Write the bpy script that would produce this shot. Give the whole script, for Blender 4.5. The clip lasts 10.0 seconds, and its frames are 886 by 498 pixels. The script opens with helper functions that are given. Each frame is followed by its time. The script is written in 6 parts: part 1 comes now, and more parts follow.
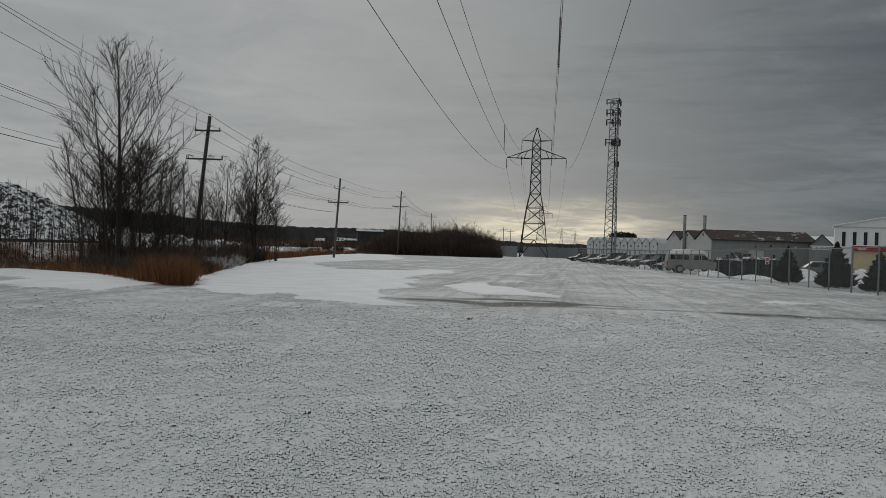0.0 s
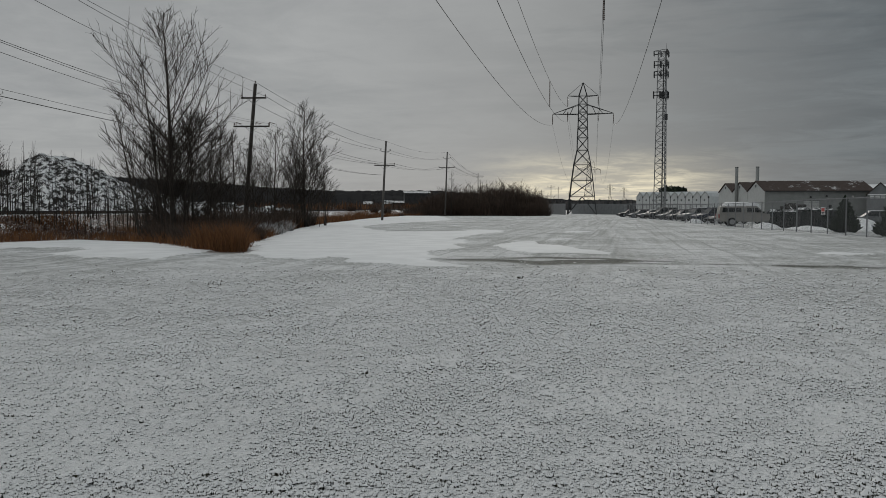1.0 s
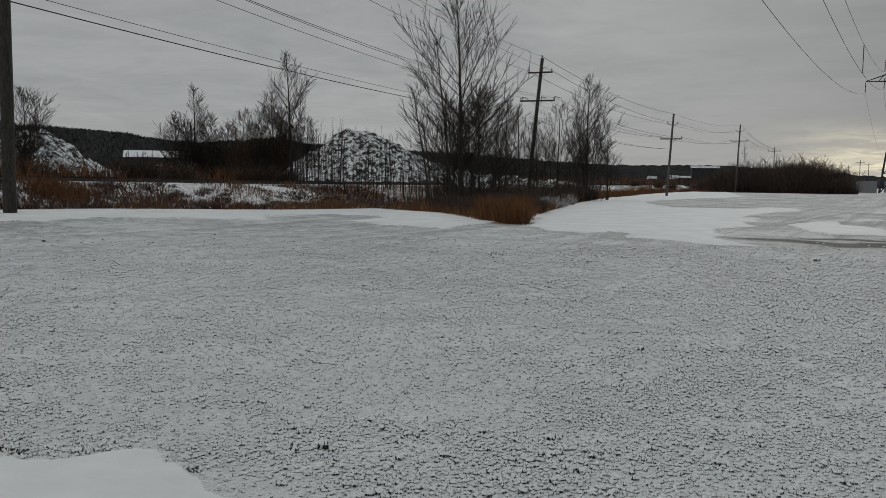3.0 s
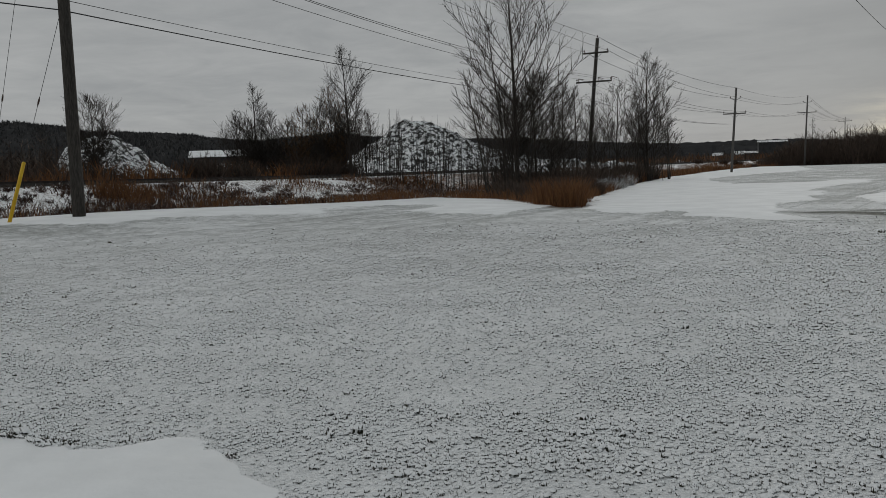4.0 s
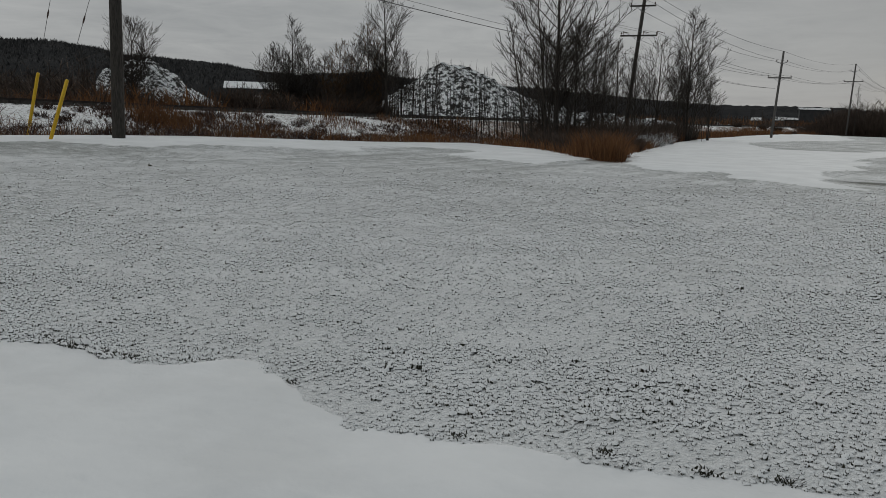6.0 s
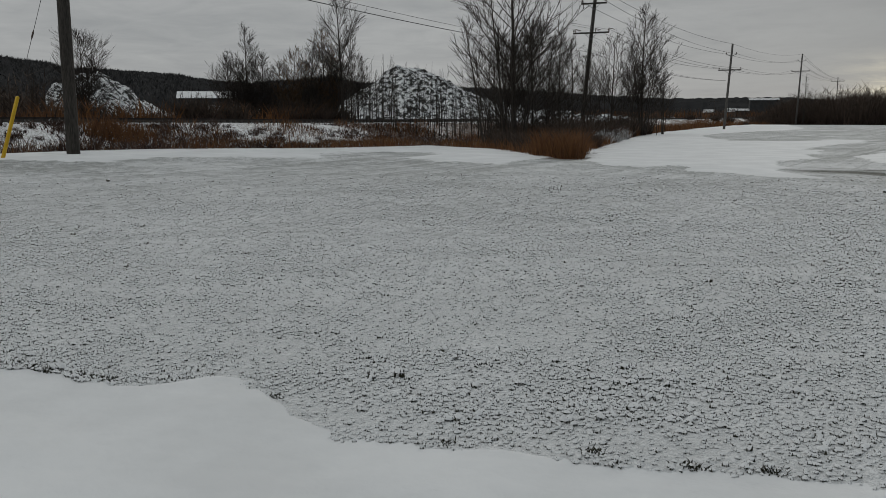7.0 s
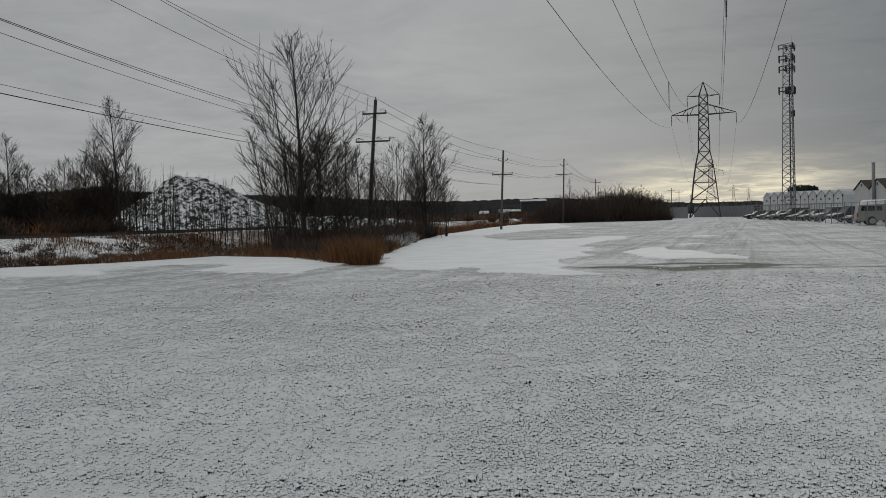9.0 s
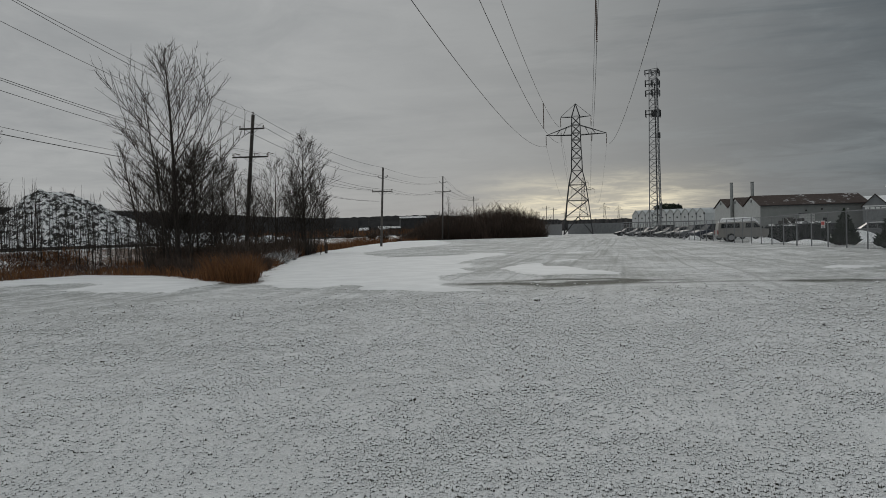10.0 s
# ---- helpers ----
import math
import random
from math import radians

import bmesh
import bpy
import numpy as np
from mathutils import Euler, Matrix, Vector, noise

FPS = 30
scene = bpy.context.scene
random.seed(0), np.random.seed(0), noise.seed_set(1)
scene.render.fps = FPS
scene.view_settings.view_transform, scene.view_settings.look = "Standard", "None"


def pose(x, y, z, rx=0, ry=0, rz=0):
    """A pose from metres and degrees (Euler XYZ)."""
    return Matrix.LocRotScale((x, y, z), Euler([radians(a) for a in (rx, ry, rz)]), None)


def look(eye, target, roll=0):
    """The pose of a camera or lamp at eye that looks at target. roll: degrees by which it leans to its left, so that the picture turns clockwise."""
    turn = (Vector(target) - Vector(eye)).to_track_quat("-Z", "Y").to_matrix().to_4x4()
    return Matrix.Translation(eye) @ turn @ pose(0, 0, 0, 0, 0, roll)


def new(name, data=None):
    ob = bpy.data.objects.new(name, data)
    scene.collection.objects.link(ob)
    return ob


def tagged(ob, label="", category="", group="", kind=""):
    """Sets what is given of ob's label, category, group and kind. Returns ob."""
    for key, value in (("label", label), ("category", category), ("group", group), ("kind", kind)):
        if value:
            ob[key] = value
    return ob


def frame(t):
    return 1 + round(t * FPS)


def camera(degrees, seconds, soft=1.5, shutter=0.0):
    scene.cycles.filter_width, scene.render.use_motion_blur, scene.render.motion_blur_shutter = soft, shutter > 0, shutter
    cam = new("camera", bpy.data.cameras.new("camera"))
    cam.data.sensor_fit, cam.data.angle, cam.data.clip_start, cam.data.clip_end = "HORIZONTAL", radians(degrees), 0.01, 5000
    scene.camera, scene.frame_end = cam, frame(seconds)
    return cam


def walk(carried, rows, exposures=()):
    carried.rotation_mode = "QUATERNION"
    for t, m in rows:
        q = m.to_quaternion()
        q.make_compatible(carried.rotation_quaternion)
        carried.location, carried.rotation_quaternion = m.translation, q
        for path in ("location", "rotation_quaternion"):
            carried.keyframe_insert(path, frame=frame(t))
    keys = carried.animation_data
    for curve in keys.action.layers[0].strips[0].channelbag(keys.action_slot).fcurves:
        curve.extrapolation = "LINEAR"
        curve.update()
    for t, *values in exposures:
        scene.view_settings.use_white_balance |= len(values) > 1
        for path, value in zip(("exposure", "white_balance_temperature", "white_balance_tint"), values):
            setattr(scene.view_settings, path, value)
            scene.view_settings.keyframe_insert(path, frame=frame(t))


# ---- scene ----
cam = camera(54.64, 10.0, soft=0.8)
PATH = [
    (0.0, pose(0.120, 0.146, 1.590, 89.556, -1.714, 0.000)),
    (0.1, pose(0.116, 0.139, 1.589, 89.437, -1.805, 0.840)),
    (0.2, pose(0.112, 0.133, 1.588, 89.172, -1.696, 1.850)),
    (0.3, pose(0.108, 0.126, 1.587, 88.855, -1.339, 2.848)),
    (0.4, pose(0.105, 0.119, 1.587, 88.361, -1.323, 3.703)),
    (0.5, pose(0.102, 0.112, 1.587, 88.116, -1.107, 4.403)),
    (0.6, pose(0.100, 0.104, 1.588, 87.655, -0.987, 4.615)),
    (0.7, pose(0.098, 0.096, 1.589, 87.335, -0.674, 4.540)),
    (0.8, pose(0.096, 0.087, 1.591, 86.948, -0.317, 4.229)),
    (0.9, pose(0.095, 0.079, 1.593, 86.818, -0.167, 3.900)),
    (1.0, pose(0.094, 0.071, 1.594, 86.862, -0.020, 3.147)),
    (1.1, pose(0.094, 0.064, 1.595, 86.829, 0.434, 2.421)),
    (1.2, pose(0.096, 0.057, 1.595, 86.824, 0.643, 1.756)),
    (1.4, pose(0.098, 0.044, 1.594, 86.895, 1.171, 0.782)),
    (1.5, pose(0.098, 0.037, 1.594, 87.102, 1.247, 0.457)),
    (1.7, pose(0.090, 0.019, 1.592, 86.937, 1.397, 0.390)),
    (2.0, pose(0.079, -0.005, 1.588, 87.009, 0.873, 2.143)),
    (2.5, pose(0.105, -0.004, 1.592, 86.917, -0.124, 10.279)),
    (2.9, pose(0.122, -0.007, 1.593, 85.569, -0.703, 19.763)),
    (3.0, pose(0.123, -0.002, 1.589, 85.025, -0.657, 21.814)),
    (3.1, pose(0.121, 0.007, 1.581, 84.356, -0.725, 22.418)),
    (3.2, pose(0.120, 0.017, 1.572, 83.915, -1.033, 23.373)),
    (4.3, pose(0.401, 0.041, 1.575, 84.197, 2.951, 26.699)),
    (4.5, pose(0.354, 0.033, 1.546, 82.663, 3.834, 29.290)),
    (4.6, pose(0.314, 0.034, 1.535, 80.971, 5.285, 31.456)),
    (4.7, pose(0.260, 0.039, 1.527, 80.106, 5.037, 32.343)),
    (4.8, pose(0.203, 0.045, 1.522, 80.853, 3.973, 33.219)),
    (4.9, pose(0.152, 0.051, 1.518, 80.270, 3.515, 32.919)),
    (5.0, pose(0.115, 0.054, 1.515, 80.161, 2.752, 32.746)),
    (5.1, pose(0.097, 0.054, 1.515, 80.068, 2.268, 32.704)),
    (5.2, pose(0.091, 0.053, 1.517, 80.192, 1.283, 32.177)),
    (5.3, pose(0.091, 0.051, 1.520, 80.401, 0.451, 31.494)),
    (5.4, pose(0.094, 0.047, 1.523, 80.384, -0.184, 30.758)),
    (5.5, pose(0.094, 0.042, 1.524, 80.404, -0.880, 30.071)),
    (6.0, pose(0.080, -0.004, 1.516, 80.687, -1.749, 28.017)),
    (6.2, pose(0.072, -0.009, 1.519, 81.239, -1.325, 27.520)),
    (7.3, pose(-0.057, -0.082, 1.549, 79.782, 0.721, 24.113)),
    (7.4, pose(-0.083, -0.091, 1.547, 77.416, 1.266, 23.837)),
    (7.5, pose(-0.111, -0.101, 1.547, 77.445, 1.370, 23.517)),
    (7.6, pose(-0.139, -0.113, 1.555, 79.171, 1.384, 22.430)),
    (7.7, pose(-0.168, -0.127, 1.570, 80.762, 1.232, 22.014)),
    (7.8, pose(-0.196, -0.141, 1.588, 82.683, 1.524, 21.257)),
    (7.9, pose(-0.222, -0.153, 1.604, 84.070, 1.013, 21.394)),
    (8.0, pose(-0.244, -0.161, 1.615, 84.921, 1.217, 21.303)),
    (8.2, pose(-0.280, -0.162, 1.619, 86.206, 1.359, 21.209)),
    (8.5, pose(-0.312, -0.147, 1.615, 87.199, 1.261, 20.879)),
    (8.7, pose(-0.308, -0.130, 1.621, 87.591, 1.566, 17.080)),
    (8.8, pose(-0.302, -0.120, 1.624, 87.617, 1.602, 14.914)),
    (8.9, pose(-0.296, -0.112, 1.628, 87.653, 2.016, 13.094)),
    (9.0, pose(-0.294, -0.109, 1.630, 87.573, 1.751, 10.848)),
    (9.1, pose(-0.298, -0.113, 1.631, 87.678, 1.975, 8.617)),
    (9.5, pose(-0.328, -0.150, 1.631, 87.389, 1.484, 3.704)),
    (10.0, pose(-0.332, -0.155, 1.647, 88.454, 1.686, 2.821)),
]
walk(cam, PATH, ((0.0, 0.0), (7.3, 0.0), (8.0, 0.05), (8.5, 0.11), (9.0, 0.09), (10.0, 0.03)))


# ---- world, sun, exposure ----
SUN_AZ, SUN_EL = radians(6), radians(14)
world = bpy.data.worlds.new("overcast_sky")
scene.world = world
world.use_nodes = True
wt = world.node_tree
wt.nodes.clear()


def wnode(kind, **kw):
    n = wt.nodes.new(kind)
    for k, val in kw.items():
        n.inputs[k].default_value = val
    return n


def wmath(op, a, b=None, c=None, clamp=False):
    n = wt.nodes.new("ShaderNodeMath")
    n.operation, n.use_clamp = op, clamp
    for i, val in enumerate((a, b, c)):
        if val is None:
            continue
        if isinstance(val, (int, float)):
            n.inputs[i].default_value = val
        else:
            wt.links.new(val, n.inputs[i])
    return n.outputs[0]


def wrange(x, a, b, lo=0.0, hi=1.0):
    n = wt.nodes.new("ShaderNodeMapRange")
    n.interpolation_type = "SMOOTHSTEP"
    n.inputs["From Min"].default_value, n.inputs["From Max"].default_value = a, b
    n.inputs["To Min"].default_value, n.inputs["To Max"].default_value = lo, hi
    wt.links.new(x, n.inputs["Value"])
    return n.outputs["Result"]


def wmix(f, a, b):
    n = wt.nodes.new("ShaderNodeMix")
    n.data_type = "RGBA"
    for i, val in ((0, f), (6, a), (7, b)):
        if isinstance(val, tuple):
            n.inputs[i].default_value = (*val, 1)
        elif isinstance(val, (int, float)):
            n.inputs[i].default_value = val
        else:
            wt.links.new(val, n.inputs[i])
    return n.outputs[2]


tc = wt.nodes.new("ShaderNodeTexCoord")
sep = wt.nodes.new("ShaderNodeSeparateXYZ")
wt.links.new(tc.outputs["Generated"], sep.inputs[0])
dx, dy, dz = sep.outputs
# cloud deck seen in perspective: direction divided by its height
up = wmath("MAXIMUM", wmath("ADD", dz, 0.10), 0.05)
comb = wt.nodes.new("ShaderNodeCombineXYZ")
wt.links.new(wmath("DIVIDE", dx, up), comb.inputs[0])
wt.links.new(wmath("DIVIDE", dy, up), comb.inputs[1])


def wnoise(scale, detail, rough=0.55, dist=0.0):
    n = wnode("ShaderNodeTexNoise", Scale=scale, Detail=detail, Roughness=rough, Distortion=dist)
    wt.links.new(comb.outputs[0], n.inputs["Vector"])
    return n.outputs["Fac"]


cloud = wmath("ADD", wmath("MULTIPLY", wnoise(0.55, 6, 0.55, 0.5), 0.6), wmath("MULTIPLY", wnoise(2.4, 6, 0.65, 0.6), 0.4))
# the deck is heavier towards the east (right), thinner to the west
east = wrange(wmath("ADD", dx, wmath("MULTIPLY", wmath("SUBTRACT", cloud, 0.5), 0.8)), -0.18, 0.58)
light_col = wmix(wrange(cloud, 0.28, 0.74), (0.278, 0.290, 0.297), (0.400, 0.409, 0.409))
dark_col = wmix(wrange(cloud, 0.40, 0.62), (0.058, 0.075, 0.088), (0.152, 0.174, 0.187))
deck = wmix(east, light_col, dark_col)
# long flat bands in the heavier part
flat = wt.nodes.new("ShaderNodeCombineXYZ")
wt.links.new(wmath("MULTIPLY", dx, 1.1), flat.inputs[0])
wt.links.new(wmath("MULTIPLY", dy, 1.1), flat.inputs[1])
wt.links.new(wmath("MULTIPLY", dz, 11.0), flat.inputs[2])
band = wnode("ShaderNodeTexNoise", Scale=2.3, Detail=5, Roughness=0.6, Distortion=0.3)
wt.links.new(flat.outputs[0], band.inputs["Vector"])
deck = wmix(wmath("MULTIPLY", wrange(band.outputs["Fac"], 0.50, 0.68), wmath("MULTIPLY", east, 0.42)), deck, (0.205, 0.222, 0.232))
deck = wmix(wmath("MULTIPLY", wrange(band.outputs["Fac"], 0.48, 0.34), wmath("MULTIPLY", east, 0.45)), deck, (0.070, 0.090, 0.105))
# the opening under the deck near the horizon, lit from behind the clouds
low = wrange(dz, 0.014, 0.070, 1.0, 0.0)
az = wrange(wmath("ABSOLUTE", wmath("SUBTRACT", dx, 0.13)), 0.03, 0.18, 1.0, 0.0)
gap = wmath("MULTIPLY", wmath("MULTIPLY", low, az), wrange(dy, 0.0, 0.5))
gap = wmath("MULTIPLY", gap, wrange(cloud, 0.42, 0.58, 0.30, 1.0))
deck = wmix(gap, deck, (0.92, 0.84, 0.62))
paler = wmath("MULTIPLY", wrange(dz, 0.0, 0.10, 1.0, 0.0), wmath("SUBTRACT", 0.28, wmath("MULTIPLY", east, 0.27)))
deck = wmix(paler, deck, (0.36, 0.36, 0.352))
# brighter overhead than near the horizon, as overcast skies are
zen = wrange(dz, 0.30, 0.95, 1.0, 2.05)
sky = wt.nodes.new("ShaderNodeTexSky")
sky.sky_type, sky.sun_disc = "NISHITA", False
sky.sun_elevation, sky.sun_rotation = SUN_EL, SUN_AZ
sky_bg, deck_bg = wt.nodes.new("ShaderNodeBackground"), wt.nodes.new("ShaderNodeBackground")
wt.links.new(sky.outputs[0], sky_bg.inputs["Color"])
sky_bg.inputs["Strength"].default_value = 0.0006
wt.links.new(deck, deck_bg.inputs["Color"])
wt.links.new(zen, deck_bg.inputs["Strength"])
both = wt.nodes.new("ShaderNodeAddShader")
wt.links.new(sky_bg.outputs[0], both.inputs[0])
wt.links.new(deck_bg.outputs[0], both.inputs[1])
wout = wt.nodes.new("ShaderNodeOutputWorld")
wt.links.new(both.outputs[0], wout.inputs["Surface"])

sun_data = bpy.data.lights.new("sun", "SUN")
sun_data.energy, sun_data.angle, sun_data.color = 0.5, radians(25), (1.0, 0.95, 0.87)
sun = new("sun", sun_data)
sun.matrix_world = look((math.sin(SUN_AZ) * 50, math.cos(SUN_AZ) * 50, 50 * math.tan(SUN_EL)), (0, 0, 0))

# ---- materials ----


class Nodes:
    """A node material under construction."""

    def __init__(self, name, rough=0.8, metallic=0.0, spec=0.3):
        self.m = bpy.data.materials.new(name)
        self.m.use_nodes = True
        self.t = self.m.node_tree
        self.b = self.t.nodes["Principled BSDF"]
        self.b.inputs["Roughness"].default_value = rough
        self.b.inputs["Metallic"].default_value = metallic
        self.b.inputs["Specular IOR Level"].default_value = spec
        self.co = self.t.nodes.new("ShaderNodeTexCoord").outputs["Object"]

    def put(self, sock, val):
        if isinstance(val, tuple):
            sock.default_value = (*val, 1)
        elif isinstance(val, (int, float)):
            sock.default_value = val
        else:
            self.t.links.new(val, sock)

    def noise(self, scale, detail=4, rough=0.6, dist=0.0, stretch=None):
        n = self.t.nodes.new("ShaderNodeTexNoise")
        n.inputs["Scale"].default_value, n.inputs["Detail"].default_value = scale, detail
        n.inputs["Roughness"].default_value, n.inputs["Distortion"].default_value = rough, dist
        co = self.co
        if stretch:
            mp = self.t.nodes.new("ShaderNodeMapping")
            mp.inputs["Scale"].default_value = stretch[:3]
            if len(stretch) > 3:
                rot = self.t.nodes.new("ShaderNodeMapping")
                rot.inputs["Rotation"].default_value = (0, 0, radians(stretch[3]))
                self.t.links.new(co, rot.inputs["Vector"])
                co = rot.outputs[0]
            self.t.links.new(co, mp.inputs["Vector"])
            co = mp.outputs[0]
        self.t.links.new(co, n.inputs["Vector"])
        return n.outputs["Fac"]

    def ramp(self, x, a, b, lo=0.0, hi=1.0):
        n = self.t.nodes.new("ShaderNodeMapRange")
        n.interpolation_type = "SMOOTHSTEP"
        for k, val in (("From Min", a), ("From Max", b), ("To Min", lo), ("To Max", hi)):
            self.put(n.inputs[k], val)
        self.t.links.new(x, n.inputs["Value"])
        return n.outputs["Result"]

    def math(self, op, a, b=0.0, clamp=False):
        n = self.t.nodes.new("ShaderNodeMath")
        n.operation, n.use_clamp = op, clamp
        self.put(n.inputs[0], a)
        self.put(n.inputs[1], b)
        return n.outputs[0]

    def mix(self, f, a, b):
        n = self.t.nodes.new("ShaderNodeMix")
        n.data_type = "RGBA"
        for i, val in ((0, f), (6, a), (7, b)):
            self.put(n.inputs[i], val)
        return n.outputs[2]

    def attr(self, name):
        n = self.t.nodes.new("ShaderNodeAttribute")
        n.attribute_name = name
        return n.outputs["Fac"]

    def random(self):
        return self.t.nodes.new("ShaderNodeObjectInfo").outputs["Random"]

    def island(self):
        return self.t.nodes.new("ShaderNodeNewGeometry").outputs["Random Per Island"]

    def normal_z(self):
        g = self.t.nodes.new("ShaderNodeNewGeometry")
        s = self.t.nodes.new("ShaderNodeSeparateXYZ")
        self.t.links.new(g.outputs["Normal"], s.inputs[0])
        return s.outputs[2]

    def bump(self, h, strength=0.4, dist=0.02):
        n = self.t.nodes.new("ShaderNodeBump")
        n.inputs["Strength"].default_value, n.inputs["Distance"].default_value = strength, dist
        self.t.links.new(h, n.inputs["Height"])
        self.t.links.new(n.outputs[0], self.b.inputs["Normal"])

    def done(self, colour):
        self.put(self.b.inputs["Base Color"], colour)
        return self.m


def worn(name, a, b, scale=3.0, rough=0.75, metallic=0.0, bump=0.2, stretch=None, dist=0.01):
    """A surface that varies between two colours at two sizes, with fine relief."""
    n = Nodes(name, rough, metallic)
    big, fine = n.noise(scale, 4, 0.6, 0.3, stretch), n.noise(scale * 9, 3, 0.6, 0, stretch)
    f = n.math("ADD", n.math("MULTIPLY", n.ramp(big, 0.3, 0.7), 0.65), n.math("MULTIPLY", n.ramp(fine, 0.3, 0.7), 0.35))
    n.bump(fine, bump, dist)
    return n.done(n.mix(f, a, b))


SNOW_A, SNOW_B = (0.755, 0.760, 0.755), (0.845, 0.850, 0.845)


def ground_material():
    n = Nodes("snowy_ground", 0.75, 0, 0.25)
    brush, wet = n.attr("brush"), n.attr("wet")
    # ragged rim where the smooth snow thins out
    ragged = n.math("MULTIPLY", n.math("SUBTRACT", n.noise(2.6, 6, 0.7, 0.5, (1.0, 0.6, 1.0)), 0.5), 4.5)
    deep = n.ramp(n.math("ADD", n.attr("drift"), ragged), -0.35, 0.35)
    snow = n.mix(n.ramp(n.noise(0.8, 5), 0.35, 0.65), SNOW_A, SNOW_B)
    # bare grass between the snow-capped clumps
    fine = n.math("ADD", n.math("MULTIPLY", n.noise(34.0, 3, 0.6, 0.4), 0.7), n.math("MULTIPLY", n.noise(13.0, 3, 0.6, 0.3), 0.3))
    mid = n.noise(1.7, 4, 0.6)
    wide = n.noise(0.22, 4, 0.6, 0.4)
    lanes = n.noise(0.5, 3, 0.6, 0.1, (3.4, 0.06, 1.0, 7.0))
    thr = n.math("ADD", 0.388, n.math("MULTIPLY", n.math("SUBTRACT", mid, 0.5), 0.12))
    thr = n.math("ADD", thr, n.math("MULTIPLY", n.math("SUBTRACT", wide, 0.5), 0.16))
    thr = n.math("ADD", thr, n.math("MULTIPLY", n.math("SUBTRACT", lanes, 0.5), 0.14))
    thr = n.math("ADD", thr, n.math("MULTIPLY", wet, 0.18))
    thr = n.math("ADD", thr, n.math("MULTIPLY", n.attr("hollow"), -0.20))
    bare = n.ramp(n.math("SUBTRACT", thr, fine), -0.02, 0.035)
    bare = n.math("MULTIPLY", bare, n.math("SUBTRACT", 1.0, deep))
    grass = n.mix(n.ramp(n.noise(2.3, 4), 0.35, 0.65), (0.024, 0.026, 0.019), (0.062, 0.062, 0.046))
    # thin snow lets the straw through
    thin = n.math("MULTIPLY", n.math("MULTIPLY", n.ramp(n.math("ADD", mid, n.math("SUBTRACT", wide, lanes)), 0.2, 0.8), n.math("ADD", 0.05, n.math("MULTIPLY", n.attr("out"), 0.60))), n.math("SUBTRACT", 1.0, deep))
    thin = n.math("MAXIMUM", thin, n.math("MULTIPLY", wet, 0.5))
    turf = n.mix(thin, snow, (0.325, 0.335, 0.315))
    turf = n.mix(bare, turf, grass)
    turf = n.mix(n.math("MULTIPLY", n.math("MULTIPLY", wet, n.ramp(n.noise(1.6, 4, 0.65, 0.3, (0.5, 2.2, 1.0)), 0.40, 0.52)), n.math("SUBTRACT", 1.0, deep)), turf, (0.085, 0.090, 0.070))
    mottle = n.math("MULTIPLY", n.ramp(n.math("ADD", n.noise(6.5, 4, 0.75, 0.5, (1.0, 0.55, 1.0)), n.math("MULTIPLY", n.math("SUBTRACT", wide, 0.5), 0.3)), 0.50, 0.60), 0.42)
    ruts = n.math("MULTIPLY", n.ramp(n.noise(0.5, 2, 0.6, 0.05, (5.0, 0.03, 1.0, 9.0)), 0.56, 0.66), n.math("MULTIPLY", n.attr("out"), 0.40))
    mottle = n.math("MAXIMUM", mottle, ruts)
    mottle = n.math("MULTIPLY", mottle, n.math("SUBTRACT", 1.0, n.math("MULTIPLY", n.attr("hollow"), 0.85)))
    turf = n.mix(n.math("MULTIPLY", mottle, n.math("SUBTRACT", 1.0, deep)), turf, (0.15, 0.156, 0.135))
    # brown litter with snow lying in it, under the brush
    litter = n.mix(n.ramp(n.noise(6.0, 5), 0.35, 0.65), (0.070, 0.044, 0.032), (0.20, 0.120, 0.078))
    lie = n.ramp(n.math("ADD", n.noise(3.6, 6, 0.8, 0.4), n.math("MULTIPLY", n.noise(0.12, 3), 0.35)), 0.69, 0.77)
    litter = n.mix(n.math("MAXIMUM", lie, n.math("MULTIPLY", deep, n.ramp(n.noise(5.0, 5, 0.75), 0.40, 0.52))), litter, snow)
    col = n.mix(brush, turf, litter)
    n.bump(n.math("ADD", n.math("MULTIPLY", n.ramp(fine, 0.36, 0.6), n.math("SUBTRACT", 1.0, deep)), n.math("MULTIPLY", n.noise(5.0, 4), 0.5)), 0.6, 0.03)
    return n.done(col)


def bark(name, a, b):
    n = Nodes(name, 0.9)
    g = n.noise(5.0, 5, 0.7, 0.2, (6, 6, 0.8))
    n.bump(g, 0.6, 0.02)
    return n.done(n.mix(n.ramp(g, 0.3, 0.7), a, b))


def blade_mat(name, a, b, snow=0.0):
    n = Nodes(name, 0.85)
    col = n.mix(n.island(), a, b)
    if snow:
        col = n.mix(n.math("MULTIPLY", n.ramp(n.noise(3.3, 5, 0.7), 0.62 - snow, 0.70 - snow), 0.85), col, SNOW_A)
    return n.done(col)


def snowy(name, a, b, lo, hi, scale=2.0, slope=0.55):
    """Dirt or stone with snow lying where the slope lets it stay."""
    n = Nodes(name, 0.95, 0, 0.08)
    g = n.noise(scale, 6, 0.7, 0.4)
    fine = n.noise(scale * 6, 4)
    lie = n.ramp(n.math("ADD", n.math("MULTIPLY", n.normal_z(), slope), n.math("ADD", g, n.math("MULTIPLY", fine, 0.35))), lo, hi)
    n.bump(fine, 0.6, 0.1)
    return n.done(n.mix(lie, n.mix(fine, a, b), SNOW_B))


